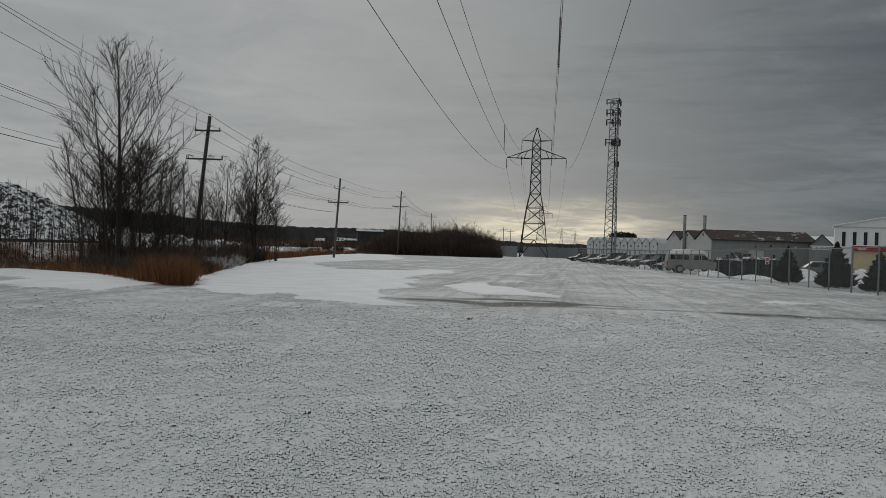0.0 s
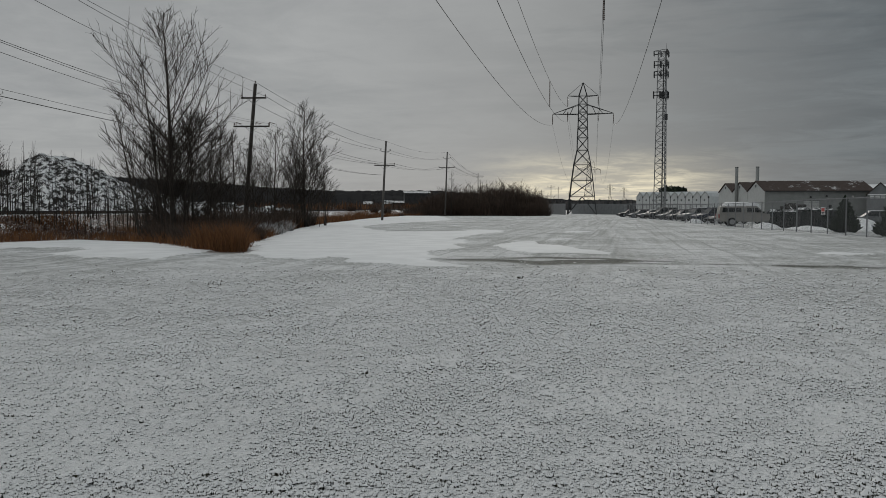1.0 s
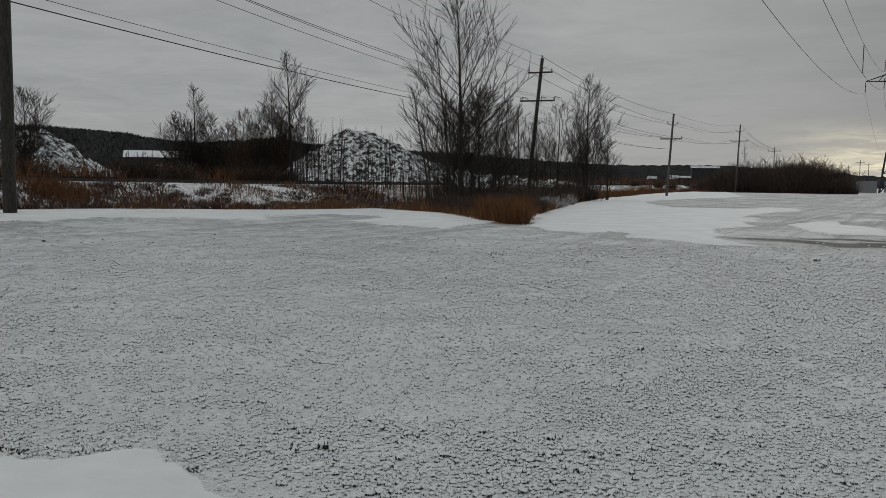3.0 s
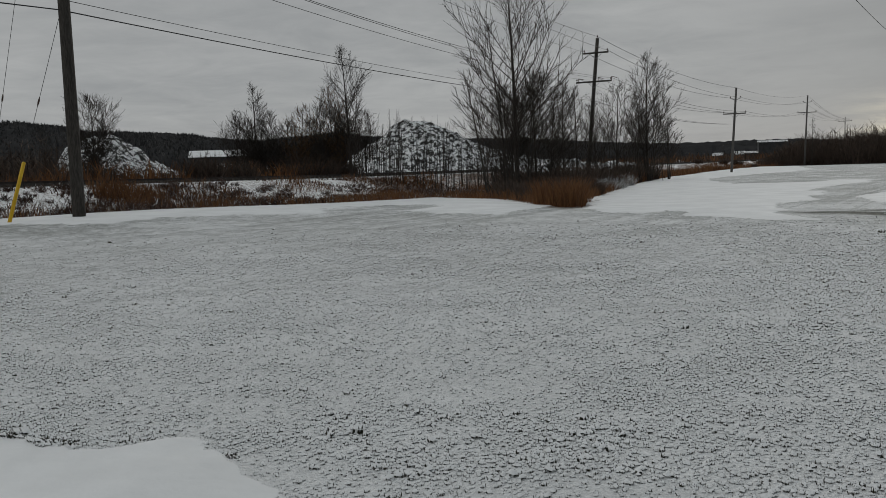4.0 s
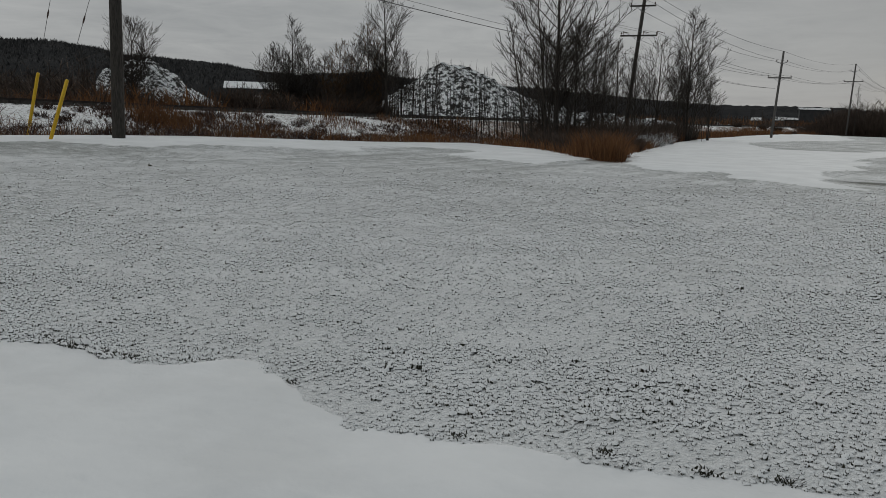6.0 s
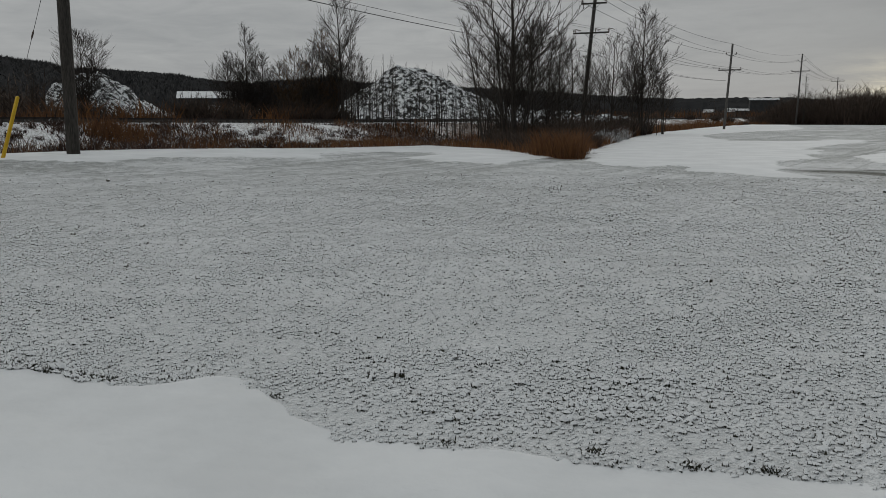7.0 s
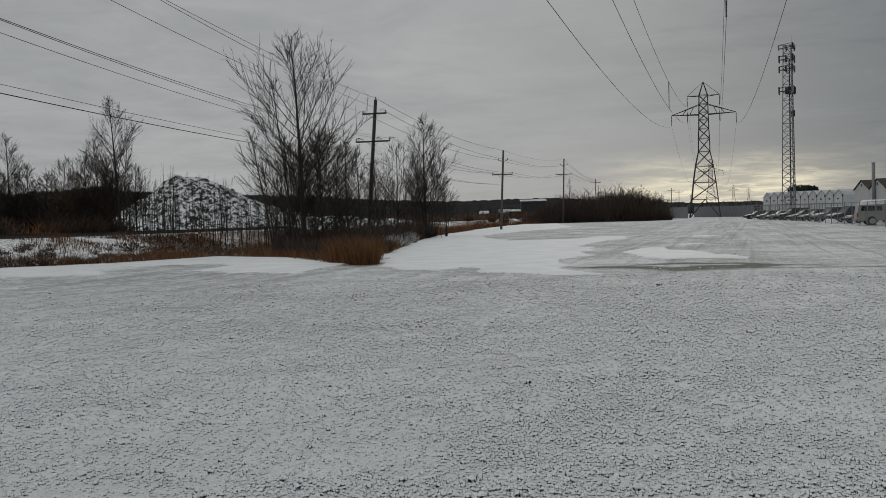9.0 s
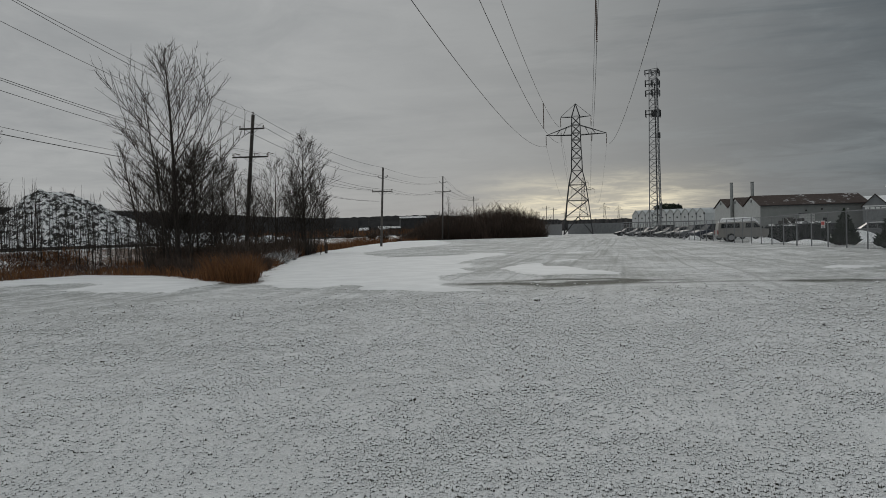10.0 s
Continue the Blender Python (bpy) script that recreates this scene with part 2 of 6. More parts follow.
M_GROUND = ground_material()
M_BARK = bark("dark_bark", (0.028, 0.024, 0.021), (0.085, 0.071, 0.060))
M_TWIG = bark("twig_bark", (0.024, 0.020, 0.017), (0.070, 0.056, 0.046))
M_TWIG_RED = bark("ochre_twig_bark", (0.060, 0.035, 0.018), (0.15, 0.085, 0.038))
M_POLE = bark("weathered_pole_wood", (0.030, 0.027, 0.023), (0.085, 0.075, 0.066))
M_POLE_GREY = bark("grey_pole_wood", (0.070, 0.065, 0.060), (0.16, 0.15, 0.14))
M_STEEL = worn("galvanised_steel", (0.17, 0.175, 0.18), (0.30, 0.305, 0.31), 4.0, 0.55, 0.5, 0.1)
M_STEEL_DARK = worn("weathered_tower_steel", (0.035, 0.036, 0.037), (0.075, 0.076, 0.078), 1.2, 0.7, 0.3, 0.1)
M_WIRE = worn("aged_conductor", (0.035, 0.035, 0.036), (0.075, 0.075, 0.076), 2.0, 0.6, 0.3, 0.05)
M_PORCELAIN = worn("brown_porcelain", (0.05, 0.03, 0.022), (0.09, 0.05, 0.035), 9.0, 0.3, 0, 0.05)
M_YELLOW = worn("yellow_plastic", (0.62, 0.36, 0.015), (0.78, 0.50, 0.03), 3.0, 0.5, 0, 0.05)
M_REED = blade_mat("rust_brown_reeds", (0.085, 0.040, 0.019), (0.25, 0.115, 0.044))
M_STRAW = blade_mat("straw_grass", (0.085, 0.048, 0.030), (0.23, 0.145, 0.085), 0.08)
M_GRASS = blade_mat("winter_turf", (0.024, 0.025, 0.017), (0.070, 0.066, 0.044))
M_STUBBLE = blade_mat("pale_winter_grass", (0.050, 0.044, 0.034), (0.20, 0.17, 0.13))
M_SCRUB = blade_mat("snow_dusted_scrub", (0.042, 0.025, 0.020), (0.135, 0.078, 0.056), 0.07)
M_SCRUB_WHITE = blade_mat("snow_laden_scrub", (0.040, 0.030, 0.026), (0.11, 0.080, 0.064), 0.18)
M_WEED = blade_mat("dark_brown_weeds", (0.030, 0.018, 0.014), (0.085, 0.045, 0.032), 0.05)
M_HEDGE = blade_mat("brown_hedge_twigs", (0.040, 0.030, 0.024), (0.115, 0.080, 0.060))
M_PILE = snowy("snow_dusted_rubble", (0.022, 0.021, 0.020), (0.085, 0.080, 0.074), 0.755, 0.825, 1.7, 0.16)
M_FOREST = blade_mat("far_forest", (0.040, 0.040, 0.040), (0.085, 0.080, 0.078))
M_HILL = worn("wooded_hillside", (0.030, 0.030, 0.031), (0.052, 0.051, 0.051), 0.02, 0.95, 0, 0.3, None, 2.0)
M_HILL.node_tree.nodes["Principled BSDF"].inputs["Specular IOR Level"].default_value = 0.0
M_NEEDLE = blade_mat("spruce_needles", (0.012, 0.020, 0.013), (0.040, 0.055, 0.034))
M_CLAD = worn("grey_cladding", (0.20, 0.21, 0.205), (0.27, 0.28, 0.27), 0.6, 0.7, 0, 0.15)
M_WHITE = worn("white_cladding", (0.66, 0.67, 0.67), (0.76, 0.765, 0.76), 0.5, 0.65, 0, 0.1)
M_FILM = worn("greenhouse_film", (0.56, 0.58, 0.58), (0.72, 0.73, 0.72), 0.8, 0.45, 0, 0.1)
M_CREAM = worn("cream_render", (0.52, 0.44, 0.26), (0.62, 0.53, 0.33), 0.7, 0.8, 0, 0.1)
M_RED = worn("red_fascia", (0.20, 0.018, 0.020), (0.30, 0.030, 0.030), 1.0, 0.5, 0, 0.05)
M_GLASS = worn("dark_window_glass", (0.010, 0.012, 0.013), (0.022, 0.025, 0.028), 0.8, 0.30, 0, 0.02)
M_ROOF = snowy("rusty_roof_sheet", (0.050, 0.041, 0.037), (0.115, 0.090, 0.080), 1.16, 1.34, 0.35, 0.45)
M_SNOW = worn("lying_snow", SNOW_A, SNOW_B, 1.2, 0.8, 0, 0.25)
M_DOOR = worn("pale_door_panel", (0.40, 0.41, 0.40), (0.50, 0.51, 0.50), 1.5, 0.6, 0, 0.1)
M_TYRE = worn("tyre_rubber", (0.015, 0.015, 0.015), (0.035, 0.034, 0.033), 8, 0.9, 0, 0.1)
M_RIM = worn("wheel_alloy", (0.30, 0.30, 0.31), (0.45, 0.45, 0.46), 8, 0.35, 0.8, 0.05)
M_LAMP = worn("lamp_lens", (0.45, 0.45, 0.44), (0.60, 0.60, 0.58), 8, 0.2, 0, 0.02)
M_SLATS = worn("grey_fence_slats", (0.14, 0.15, 0.155), (0.22, 0.23, 0.235), 0.8, 0.7, 0, 0.1)
M_BALLAST = snowy("snowy_ballast", (0.030, 0.028, 0.026), (0.06, 0.056, 0.052), 1.02, 1.18, 3.0, 0.5)
M_RAIL = worn("rusty_rail", (0.022, 0.017, 0.015), (0.050, 0.036, 0.030), 4.0, 0.8, 0.0, 0.1)
M_SIGN_W = worn("white_sign_face", (0.70, 0.70, 0.70), (0.78, 0.78, 0.78), 5, 0.5, 0, 0.02)
M_SIGN_R = worn("red_sign_face", (0.50, 0.10, 0.09), (0.58, 0.16, 0.14), 5, 0.5, 0, 0.02)
M_TARP = snowy("dark_tarpaulin", (0.016, 0.018, 0.017), (0.040, 0.044, 0.042), 1.05, 1.2, 0.9, 0.55)


def paint(name, c):
    n = Nodes(name, 0.45, 0.0, 0.3)
    f = n.ramp(n.noise(1.6, 5, 0.65), 0.4, 0.7)
    return n.done(n.mix(f, c, tuple(min(1, v * 0.8 + 0.03) for v in c)))


# ---- building helpers ----


class Mesher:
    """Collects vertices and faces of one part."""

    def __init__(self):
        self.v, self.f = [], []

    def add(self, verts, faces):
        k = len(self.v)
        self.v += [tuple(p) for p in verts]
        self.f += [tuple(i + k for i in q) for q in faces]
        return self

    def box(self, c, s, rz=0.0, top=1.0):
        cx, cy, cz = c
        a, b, h = s[0] / 2, s[1] / 2, s[2] / 2
        ca, sa = math.cos(rz), math.sin(rz)
        pts = []
        for z, k in ((-h, 1.0), (h, top)):
            for x, y in ((-a, -b), (a, -b), (a, b), (-a, b)):
                x, y = x * k, y * k
                pts.append((cx + x * ca - y * sa, cy + x * sa + y * ca, cz + z))
        return self.add(pts, [(3, 2, 1, 0), (4, 5, 6, 7), (0, 1, 5, 4), (1, 2, 6, 5), (2, 3, 7, 6), (3, 0, 4, 7)])

    def prism(self, outline, axis, a, b):
        """A closed outline (pairs of numbers) pushed along an axis from a to b."""
        n = len(outline)

        def at(p, q):
            return {"x": (q, p[0], p[1]), "y": (p[0], q, p[1]), "z": (p[0], p[1], q)}[axis]
        pts = [at(p, a) for p in outline] + [at(p, b) for p in outline]
        return self.add(pts, [tuple(range(n))[::-1], tuple(range(n, 2 * n))] + [(i, (i + 1) % n, n + (i + 1) % n, n + i) for i in range(n)])

    def tube(self, pts, radii, n=6):
        pts = [Vector(p) for p in pts]
        k, rings = len(self.v), []
        for i, p in enumerate(pts):
            d = pts[min(i + 1, len(pts) - 1)] - pts[max(i - 1, 0)]
            d.normalize()
            side = d.cross(Vector((0, 0, 1))) if abs(d.z) < 0.95 else d.cross(Vector((0, 1, 0)))
            side.normalize()
            other = d.cross(side)
            r = radii[i] if isinstance(radii, (list, tuple)) else radii
            for j in range(n):
                a = 2 * math.pi * (j + 0.5) / n
                q = p + side * (r * math.cos(a)) + other * (r * math.sin(a))
                self.v.append((q.x, q.y, q.z))
        for i in range(len(pts) - 1):
            for j in range(n):
                a, b = k + i * n + j, k + i * n + (j + 1) % n
                self.f.append((a, b, b + n, a + n))
        if n > 3:
            self.f.append(tuple(range(k, k + n))[::-1])
            e = k + (len(pts) - 1) * n
            self.f.append(tuple(range(e, e + n)))
        return self

    def beam(self, a, b, w):
        return self.tube([a, b], w * 0.7071, 4)

    def mesh(self, name, material, smooth=False):
        me = bpy.data.meshes.new(name)
        me.from_pydata(self.v, [], self.f)
        if material:
            me.materials.append(material)
        if smooth:
            me.shade_smooth()
        me.update()
        return me


def part(name, shape, material, parent, label="", smooth=False):
    me = shape if isinstance(shape, bpy.types.Mesh) else shape.mesh(name, material, smooth)
    ob = new(name, me)
    ob.parent = parent
    return tagged(ob, label)


def thing(name, at, label, category, group="", rz=0.0):
    ob = new(name)
    ob.matrix_basis = pose(*at, 0, 0, rz)
    return tagged(ob, label, category, group)


def single(name, shape, material, label, category, kind="", group="", smooth=False, at=(0, 0, 0)):
    ob = new(name, shape.mesh(name, material, smooth))
    ob.location = at
    return tagged(ob, label, category, group, kind)


# ---- terrain ----


def smooth(a, b, x):
    t = np.clip((x - a) / (b - a), 0, 1)
    return t * t * (3 - 2 * t)


def lattice(ix, iy, seed):
    h = (ix.astype(np.int64) * 374761393 + iy.astype(np.int64) * 668265263 + seed * 1442695041) & 0xFFFFFFFF
    h = ((h ^ (h >> 13)) * 1274126177) & 0xFFFFFFFF
    return ((h ^ (h >> 16)) & 0xFFFFFF) / 0xFFFFFF


def value_noise(x, y, size, seed):
    x, y = np.asarray(x, float) / size, np.asarray(y, float) / size
    ix, iy = np.floor(x), np.floor(y)
    u, w = x - ix, y - iy
    u, w = u * u * (3 - 2 * u), w * w * (3 - 2 * w)
    a, b = lattice(ix, iy, seed), lattice(ix + 1, iy, seed)
    c, d = lattice(ix, iy + 1, seed), lattice(ix + 1, iy + 1, seed)
    return (a * (1 - u) + b * u) * (1 - w) + (c * (1 - u) + d * u) * w


def inside(x, y, poly):
    """Signed distance to a polygon, positive inside."""
    x, y = np.asarray(x, float), np.asarray(y, float)
    best, odd = np.full(x.shape, 1e9), np.zeros(x.shape, bool)
    for (ax, ay), (bx, by) in zip(poly, poly[1:] + poly[:1]):
        ex, ey = bx - ax, by - ay
        t = np.clip(((x - ax) * ex + (y - ay) * ey) / (ex * ex + ey * ey), 0, 1)
        best = np.minimum(best, np.hypot(x - ax - t * ex, y - ay - t * ey))
        odd ^= ((ay > y) != (by > y)) & (x < ex * (y - ay) / (ey if ey else 1e-9) + ax)
    return np.where(odd, best, -best)


BRUSH = [(-40, -60), (-28, 8), (-24.5, 17), (-20.7, 24.5), (-18.6, 29), (-17.6, 36), (-14.2, 34.6), (-9.8, 28),
         (-7.3, 26), (-9.2, 34), (-12.6, 54), (-16, 76), (-17.6, 100), (-18.4, 130), (-18.2, 185), (-12, 190), (10, 190),
         (19, 262), (19, 800), (-900, 800), (-900, -60)]
POND = [(-7.2, 26.2), (-6.3, 24.0), (-5.0, 23.4), (-4.4, 24.6), (-3.8, 23.8), (-3.8, 22.4), (-2.9, 22.1), (-2.0, 21.6), (-1.6, 21.1), (-0.3, 21.3), (-0.8, 21.8),
        (-1.6, 23.4), (-1.3, 24.3), (-1.8, 25.4), (-1.9, 27.2), (-0.8, 29.7), (-1.4, 34.9), (-1.0, 36.5), (-0.6, 41.0), (-1.6, 40.0), (-1.3, 45), (0.2, 50.2),
        (1.5, 59.3), (-1.3, 61.7), (-2.1, 55.0), (-4.2, 55.8), (-6.7, 57.3), (-8.1, 61.2), (-10.9, 73.6), (-9.8, 90.7), (-6.9, 106), (-5.1, 120), (-11, 185),
        (-19, 185), (-17, 86), (-13, 54), (-9.9, 36)]
DRIFT = [(0.2, 33.7), (1.2, 37.8), (2.4, 39.1), (2.0, 35.3), (3.0, 34.0), (3.1, 29), (3.9, 26.9), (3.8, 25.7), (2.4, 26.5), (1.5, 26.3), (0.9, 27.2), (0.6, 29.8)]
STREAKS = ([(5.0, 57.5), (7.1, 58.7), (6.8, 56.9), (4.8, 54.6)], [(2.9, 41.2), (4.3, 42.6), (4.1, 40.6), (2.8, 39.9)], [(11.0, 28.9), (12.3, 27.9), (10.9, 26.3), (10.3, 27.5)])
WET = [(-1.6, 23.8), (-0.7, 24.7), (1.5, 24.9), (3.6, 24.3), (6.4, 22.7), (10.6, 20.6), (14, 19.5), (14.5, 20.3), (11, 21.4), (5.7, 22.6), (3.4, 22.8), (1.4, 22.3), (0.6, 23.1), (-0.6, 23.3)]


def rail_x(y):
    return np.interp(y, [-200, 60, 120, 190, 300, 700], [-40, -40, -37.5, -31, -18, 40])


def rail_z(y):
    return np.interp(y, [-200, 24, 60, 92, 190, 700], [3.0, 1.36, 0.83, 0.55, -0.15, -2.5])


def ground_z(x, y):
    x, y = np.asarray(x, float), np.asarray(y, float)
    z = np.interp(y, [-300, -50, 0, 25, 50, 80, 140, 240, 600, 4000], [0.6, 0.1, 0, 0, -0.3, -0.62, -1.0, -1.9, -3, -6])
    z = z + 0.22 * smooth(-14, -24, x) * smooth(70, 30, y)
    d = inside(x, y, BRUSH)
    near = smooth(260, 180, y)
    z = z - 0.55 * smooth(0.3, 4.0, d) * near
    off = np.abs(x - rail_x(y))
    bank = smooth(9.5, 2.6, off)
    z = z * (1 - bank) + (rail_z(y) - 0.30) * bank
    z = z + 0.10 * (value_noise(x, y, 7.0, 3) - 0.5) * smooth(6, 30, np.hypot(x, y)) + 0.25 * (value_noise(x, y, 2.3, 4) - 0.5) * smooth(1, 4, d) * smooth(3, 6, off)
    return z


def front_edge(x, y):
    """How far a place lies within the smooth snow of the verge."""
    line = np.interp(x, [-9, -4.75, -4.3, -4.0, -3.55, -3.25, -3.05, -2.74, -2.1, -1.7, -1.3, -0.9, -0.5, -0.15, 2, 6],
                     [2.6, 3.29, 3.43, 3.43, 3.55, 3.80, 3.77, 3.61, 3.38, 3.37, 3.53, 3.53, 3.56, 3.64, 3.9, 4.4])
    line = line + 0.16 * (value_noise(x, y, 0.35, 11) - 0.5) + 0.10 * (value_noise(x, y, 0.12, 12) - 0.5)
    return line - y


def drifted(x, y):
    """Above zero where smooth snow hides the grass, below zero outside it."""
    r = np.hypot(x, y)
    d = front_edge(x, y) / 0.05
    wob = 2.2 * (value_noise(x * 0.5, y, 2.0, 21) - 0.5) + 0.8 * (value_noise(x, y, 0.7, 22) - 0.5)
    stretch = np.clip(r / 30, 0.5, 3)
    d = np.maximum(d, (inside(x, y, POND) + 0.22 * wob * stretch) / (0.10 * stretch))
    d = np.maximum(d, (inside(x, y, DRIFT) + 0.15 * wob) / 0.10)
    for one in STREAKS:
        d = np.maximum(d, (inside(x, y, one) + 0.25 * wob - 0.05) / 0.15)
    strip = (3.2 + 1.2 * wob + inside(x, y, BRUSH)) / 0.45
    return np.clip(np.maximum(d, np.where((x < -9) & (y < 60), strip, -9)), -9, 9)


def deep_snow(x, y):
    return np.clip(drifted(x, y) * 0.5 + 0.5, 0, 1)


def turf_z(x, y):
    return ground_z(x, y) + 0.03 * (value_noise(x, y, 0.8, 44) - 0.5) * smooth(60, 20, np.hypot(x, y))


def make_ground():
    fine = np.radians(np.arange(-70, 40, 0.36))
    rest = np.radians(np.arange(40, 290, 5.0))
    bear = np.concatenate([fine, rest])
    rad = [0.02, 0.4, 0.8, 1.2, 1.6, 1.9, 2.1]
    while rad[-1] < 13:
        rad.append(rad[-1] * 1.007)
    while rad[-1] < 60:
        rad.append(rad[-1] * 1.008)
    while rad[-1] < 4200:
        rad.append(rad[-1] * 1.05)
    rad = np.array(rad)
    nb, nr = len(bear), len(rad)
    R, B = np.meshgrid(rad, bear, indexing="ij")
    x, y = R * np.sin(B), R * np.cos(B)
    drift = drifted(x, y)
    deep, brush = np.clip(drift * 0.5 + 0.5, 0, 1), np.clip(inside(x, y, BRUSH) / 0.8 + 0.3 + 1.2 * (value_noise(x, y, 0.9, 31) - 0.5), 0, 1)
    shoulder = np.abs(x - rail_x(y))
    drift = np.maximum(drift, np.where((shoulder > 2.0) & (shoulder < 12.0), 1.4 - 9 * value_noise(x, y, 1.1, 33) * smooth(1.6, 5.5, shoulder), -9))
    z = ground_z(x, y)
    turf = (1 - deep) * (1 - brush)
    hollow = turf * smooth(13, 6, R)
    z = z + turf * 0.03 * (value_noise(x, y, 0.8, 44) - 0.5) * smooth(60, 20, R)
    z = z + deep * smooth(30, 6, R) * (0.008 + 0.034 * (value_noise(x, y, 0.42, 51) - 0.5) + 0.006 * (value_noise(x, y, 0.09, 52) - 0.5))
    z = z + deep * smooth(8, 30, R) * 0.05
    # a small scooped print in the verge snow
    for px, py, rr, dp in ((-1.66, 2.50, 0.050, 0.034), (-1.57, 2.44, 0.040, 0.026), (-1.80, 2.53, 0.022, 0.010), (-3.9, 2.8, 0.018, 0.012), (-2.7, 2.2, 0.02, 0.008)):
        q = np.hypot((x - px) * 0.8, y - py) / rr
        z = z - dp * np.exp(-q * q) + dp * 0.45 * np.exp(-((q - 1.7) ** 2) * 4) * (y > py)
    wet = np.clip((inside(x, y, WET) + 0.8 * (value_noise(x, y, 1.1, 61) - 0.5) + 0.35) / 0.7, 0, 1) * smooth(0.08, 0.38, value_noise(x * 0.35, y, 0.5, 62))
    me = bpy.data.meshes.new("ground")
    co = np.stack([x, y, z], -1).reshape(-1, 3)
    idx = np.arange(nr * nb).reshape(nr, nb)
    nxt = np.roll(idx, -1, 1)
    quads = np.stack([idx[:-1], idx[1:], nxt[1:], nxt[:-1]], -1).reshape(-1, 4)
    quads = quads[:, ::-1]
    me.vertices.add(len(co))
    me.vertices.foreach_set("co", co.astype(np.float32).ravel())
    me.loops.add(quads.size)
    me.loops.foreach_set("vertex_index", quads.astype(np.int32).ravel())
    me.polygons.add(len(quads))
    me.polygons.foreach_set("loop_start", np.arange(0, quads.size, 4, dtype=np.int32))
    me.polygons.foreach_set("use_smooth", np.ones(len(quads), bool))
    me.update(calc_edges=True)
    for name, val in (("drift", drift), ("brush", brush), ("wet", wet), ("hollow", hollow), ("out", smooth(10, 28, R))):
        at = me.attributes.new(name, "FLOAT", "POINT")
        at.data.foreach_set("value", val.astype(np.float32).ravel())
    me.materials.append(M_GROUND)
    tagged(new("ground", me), "snow-dusted rough grass field with smooth drifts", "ground", kind="structure")


make_ground()


def gz(x, y):
    return float(ground_z(x, y))


# ---- blades and twigs laid out in bulk ----


def blades(name, x, y, z, height, width, lean, material, label, category, seed, kind="stuff"):
    """Many narrow bent blades in one mesh."""
    g = np.random.default_rng(seed)
    n = len(x)
    a = g.uniform(0, 2 * np.pi, n)
    b = g.uniform(0, 2 * np.pi, n)
    l = lean * g.uniform(0.2, 1.0, n) * height
    wx, wy = np.cos(a) * width / 2, np.sin(a) * width / 2
    mx, my = np.cos(b) * l * 0.35, np.sin(b) * l * 0.35
    ex, ey = np.cos(b) * l, np.sin(b) * l
    P = np.stack([
        np.stack([x - wx, y - wy, z], -1), np.stack([x + wx, y + wy, z], -1),
        np.stack([x + wx * 0.8 + mx, y + wy * 0.8 + my, z + height * 0.6], -1), np.stack([x - wx * 0.8 + mx, y - wy * 0.8 + my, z + height * 0.6], -1),
        np.stack([x + ex, y + ey, z + height], -1)], 1)
    k = np.arange(n)[:, None] * 5
    quad, tri = k + np.array([0, 1, 2, 3]), k + np.array([3, 2, 4])
    me = bpy.data.meshes.new(name)
    me.vertices.add(n * 5)
    me.vertices.foreach_set("co", P.astype(np.float32).ravel())
    loops = np.concatenate([quad, tri], 1).ravel()
    me.loops.add(len(loops))
    me.loops.foreach_set("vertex_index", loops.astype(np.int32))
    starts = (np.arange(n)[:, None] * 7 + np.array([0, 4])).ravel()
    me.polygons.add(n * 2)
    me.polygons.foreach_set("loop_start", starts.astype(np.int32))
    me.update(calc_edges=True)
    me.materials.append(material)
    return tagged(new(name, me), label, category, kind=kind)


def scatter(n, x0, x1, y0, y1, keep, seed):
    g = np.random.default_rng(seed)
    x, y = g.uniform(x0, x1, n), g.uniform(y0, y1, n)
    ok = keep(x, y, g)
    return x[ok], y[ok]


# ---- trees ----


def limb(m, g, p, d, length, r0, r1, steps, wander, rise, sides):
    """A bent tapering branch; gives its points back."""
    pts, rad = [p.copy()], [r0]
    d = d.normalized()
    for i in range(steps):
        d = d + Vector((g.uniform(-1, 1), g.uniform(-1, 1), g.uniform(-0.6, 0.6))) * wander
        d.z += rise
        d.normalize()
        p = p + d * (length / steps)
        pts.append(p.copy())
        rad.append(r0 + (r1 - r0) * (i + 1) / steps)
    m.tube(pts, rad, sides)
    return pts, rad


def along(pts, u):
    k = min(int(u * (len(pts) - 1)), len(pts) - 2)
    return pts[k].lerp(pts[k + 1], u * (len(pts) - 1) - k), (pts[k + 1] - pts[k]).normalized()


def twiglet(m, g, p, d, length, w):
    side = d.cross(Vector((g.uniform(-1, 1), g.uniform(-1, 1), g.uniform(-1, 1)))).normalized() * w
    m.add([p - side, p + side, p + d * length], [(0, 1, 2)])


def splay(g, axis, lean):
    a = g.uniform(0, 6.283)
    side = Vector((math.cos(a), math.sin(a), g.uniform(-0.2, 0.3)))
    side = side - axis * side.dot(axis)
    return (axis + side.normalized() * lean).normalized()


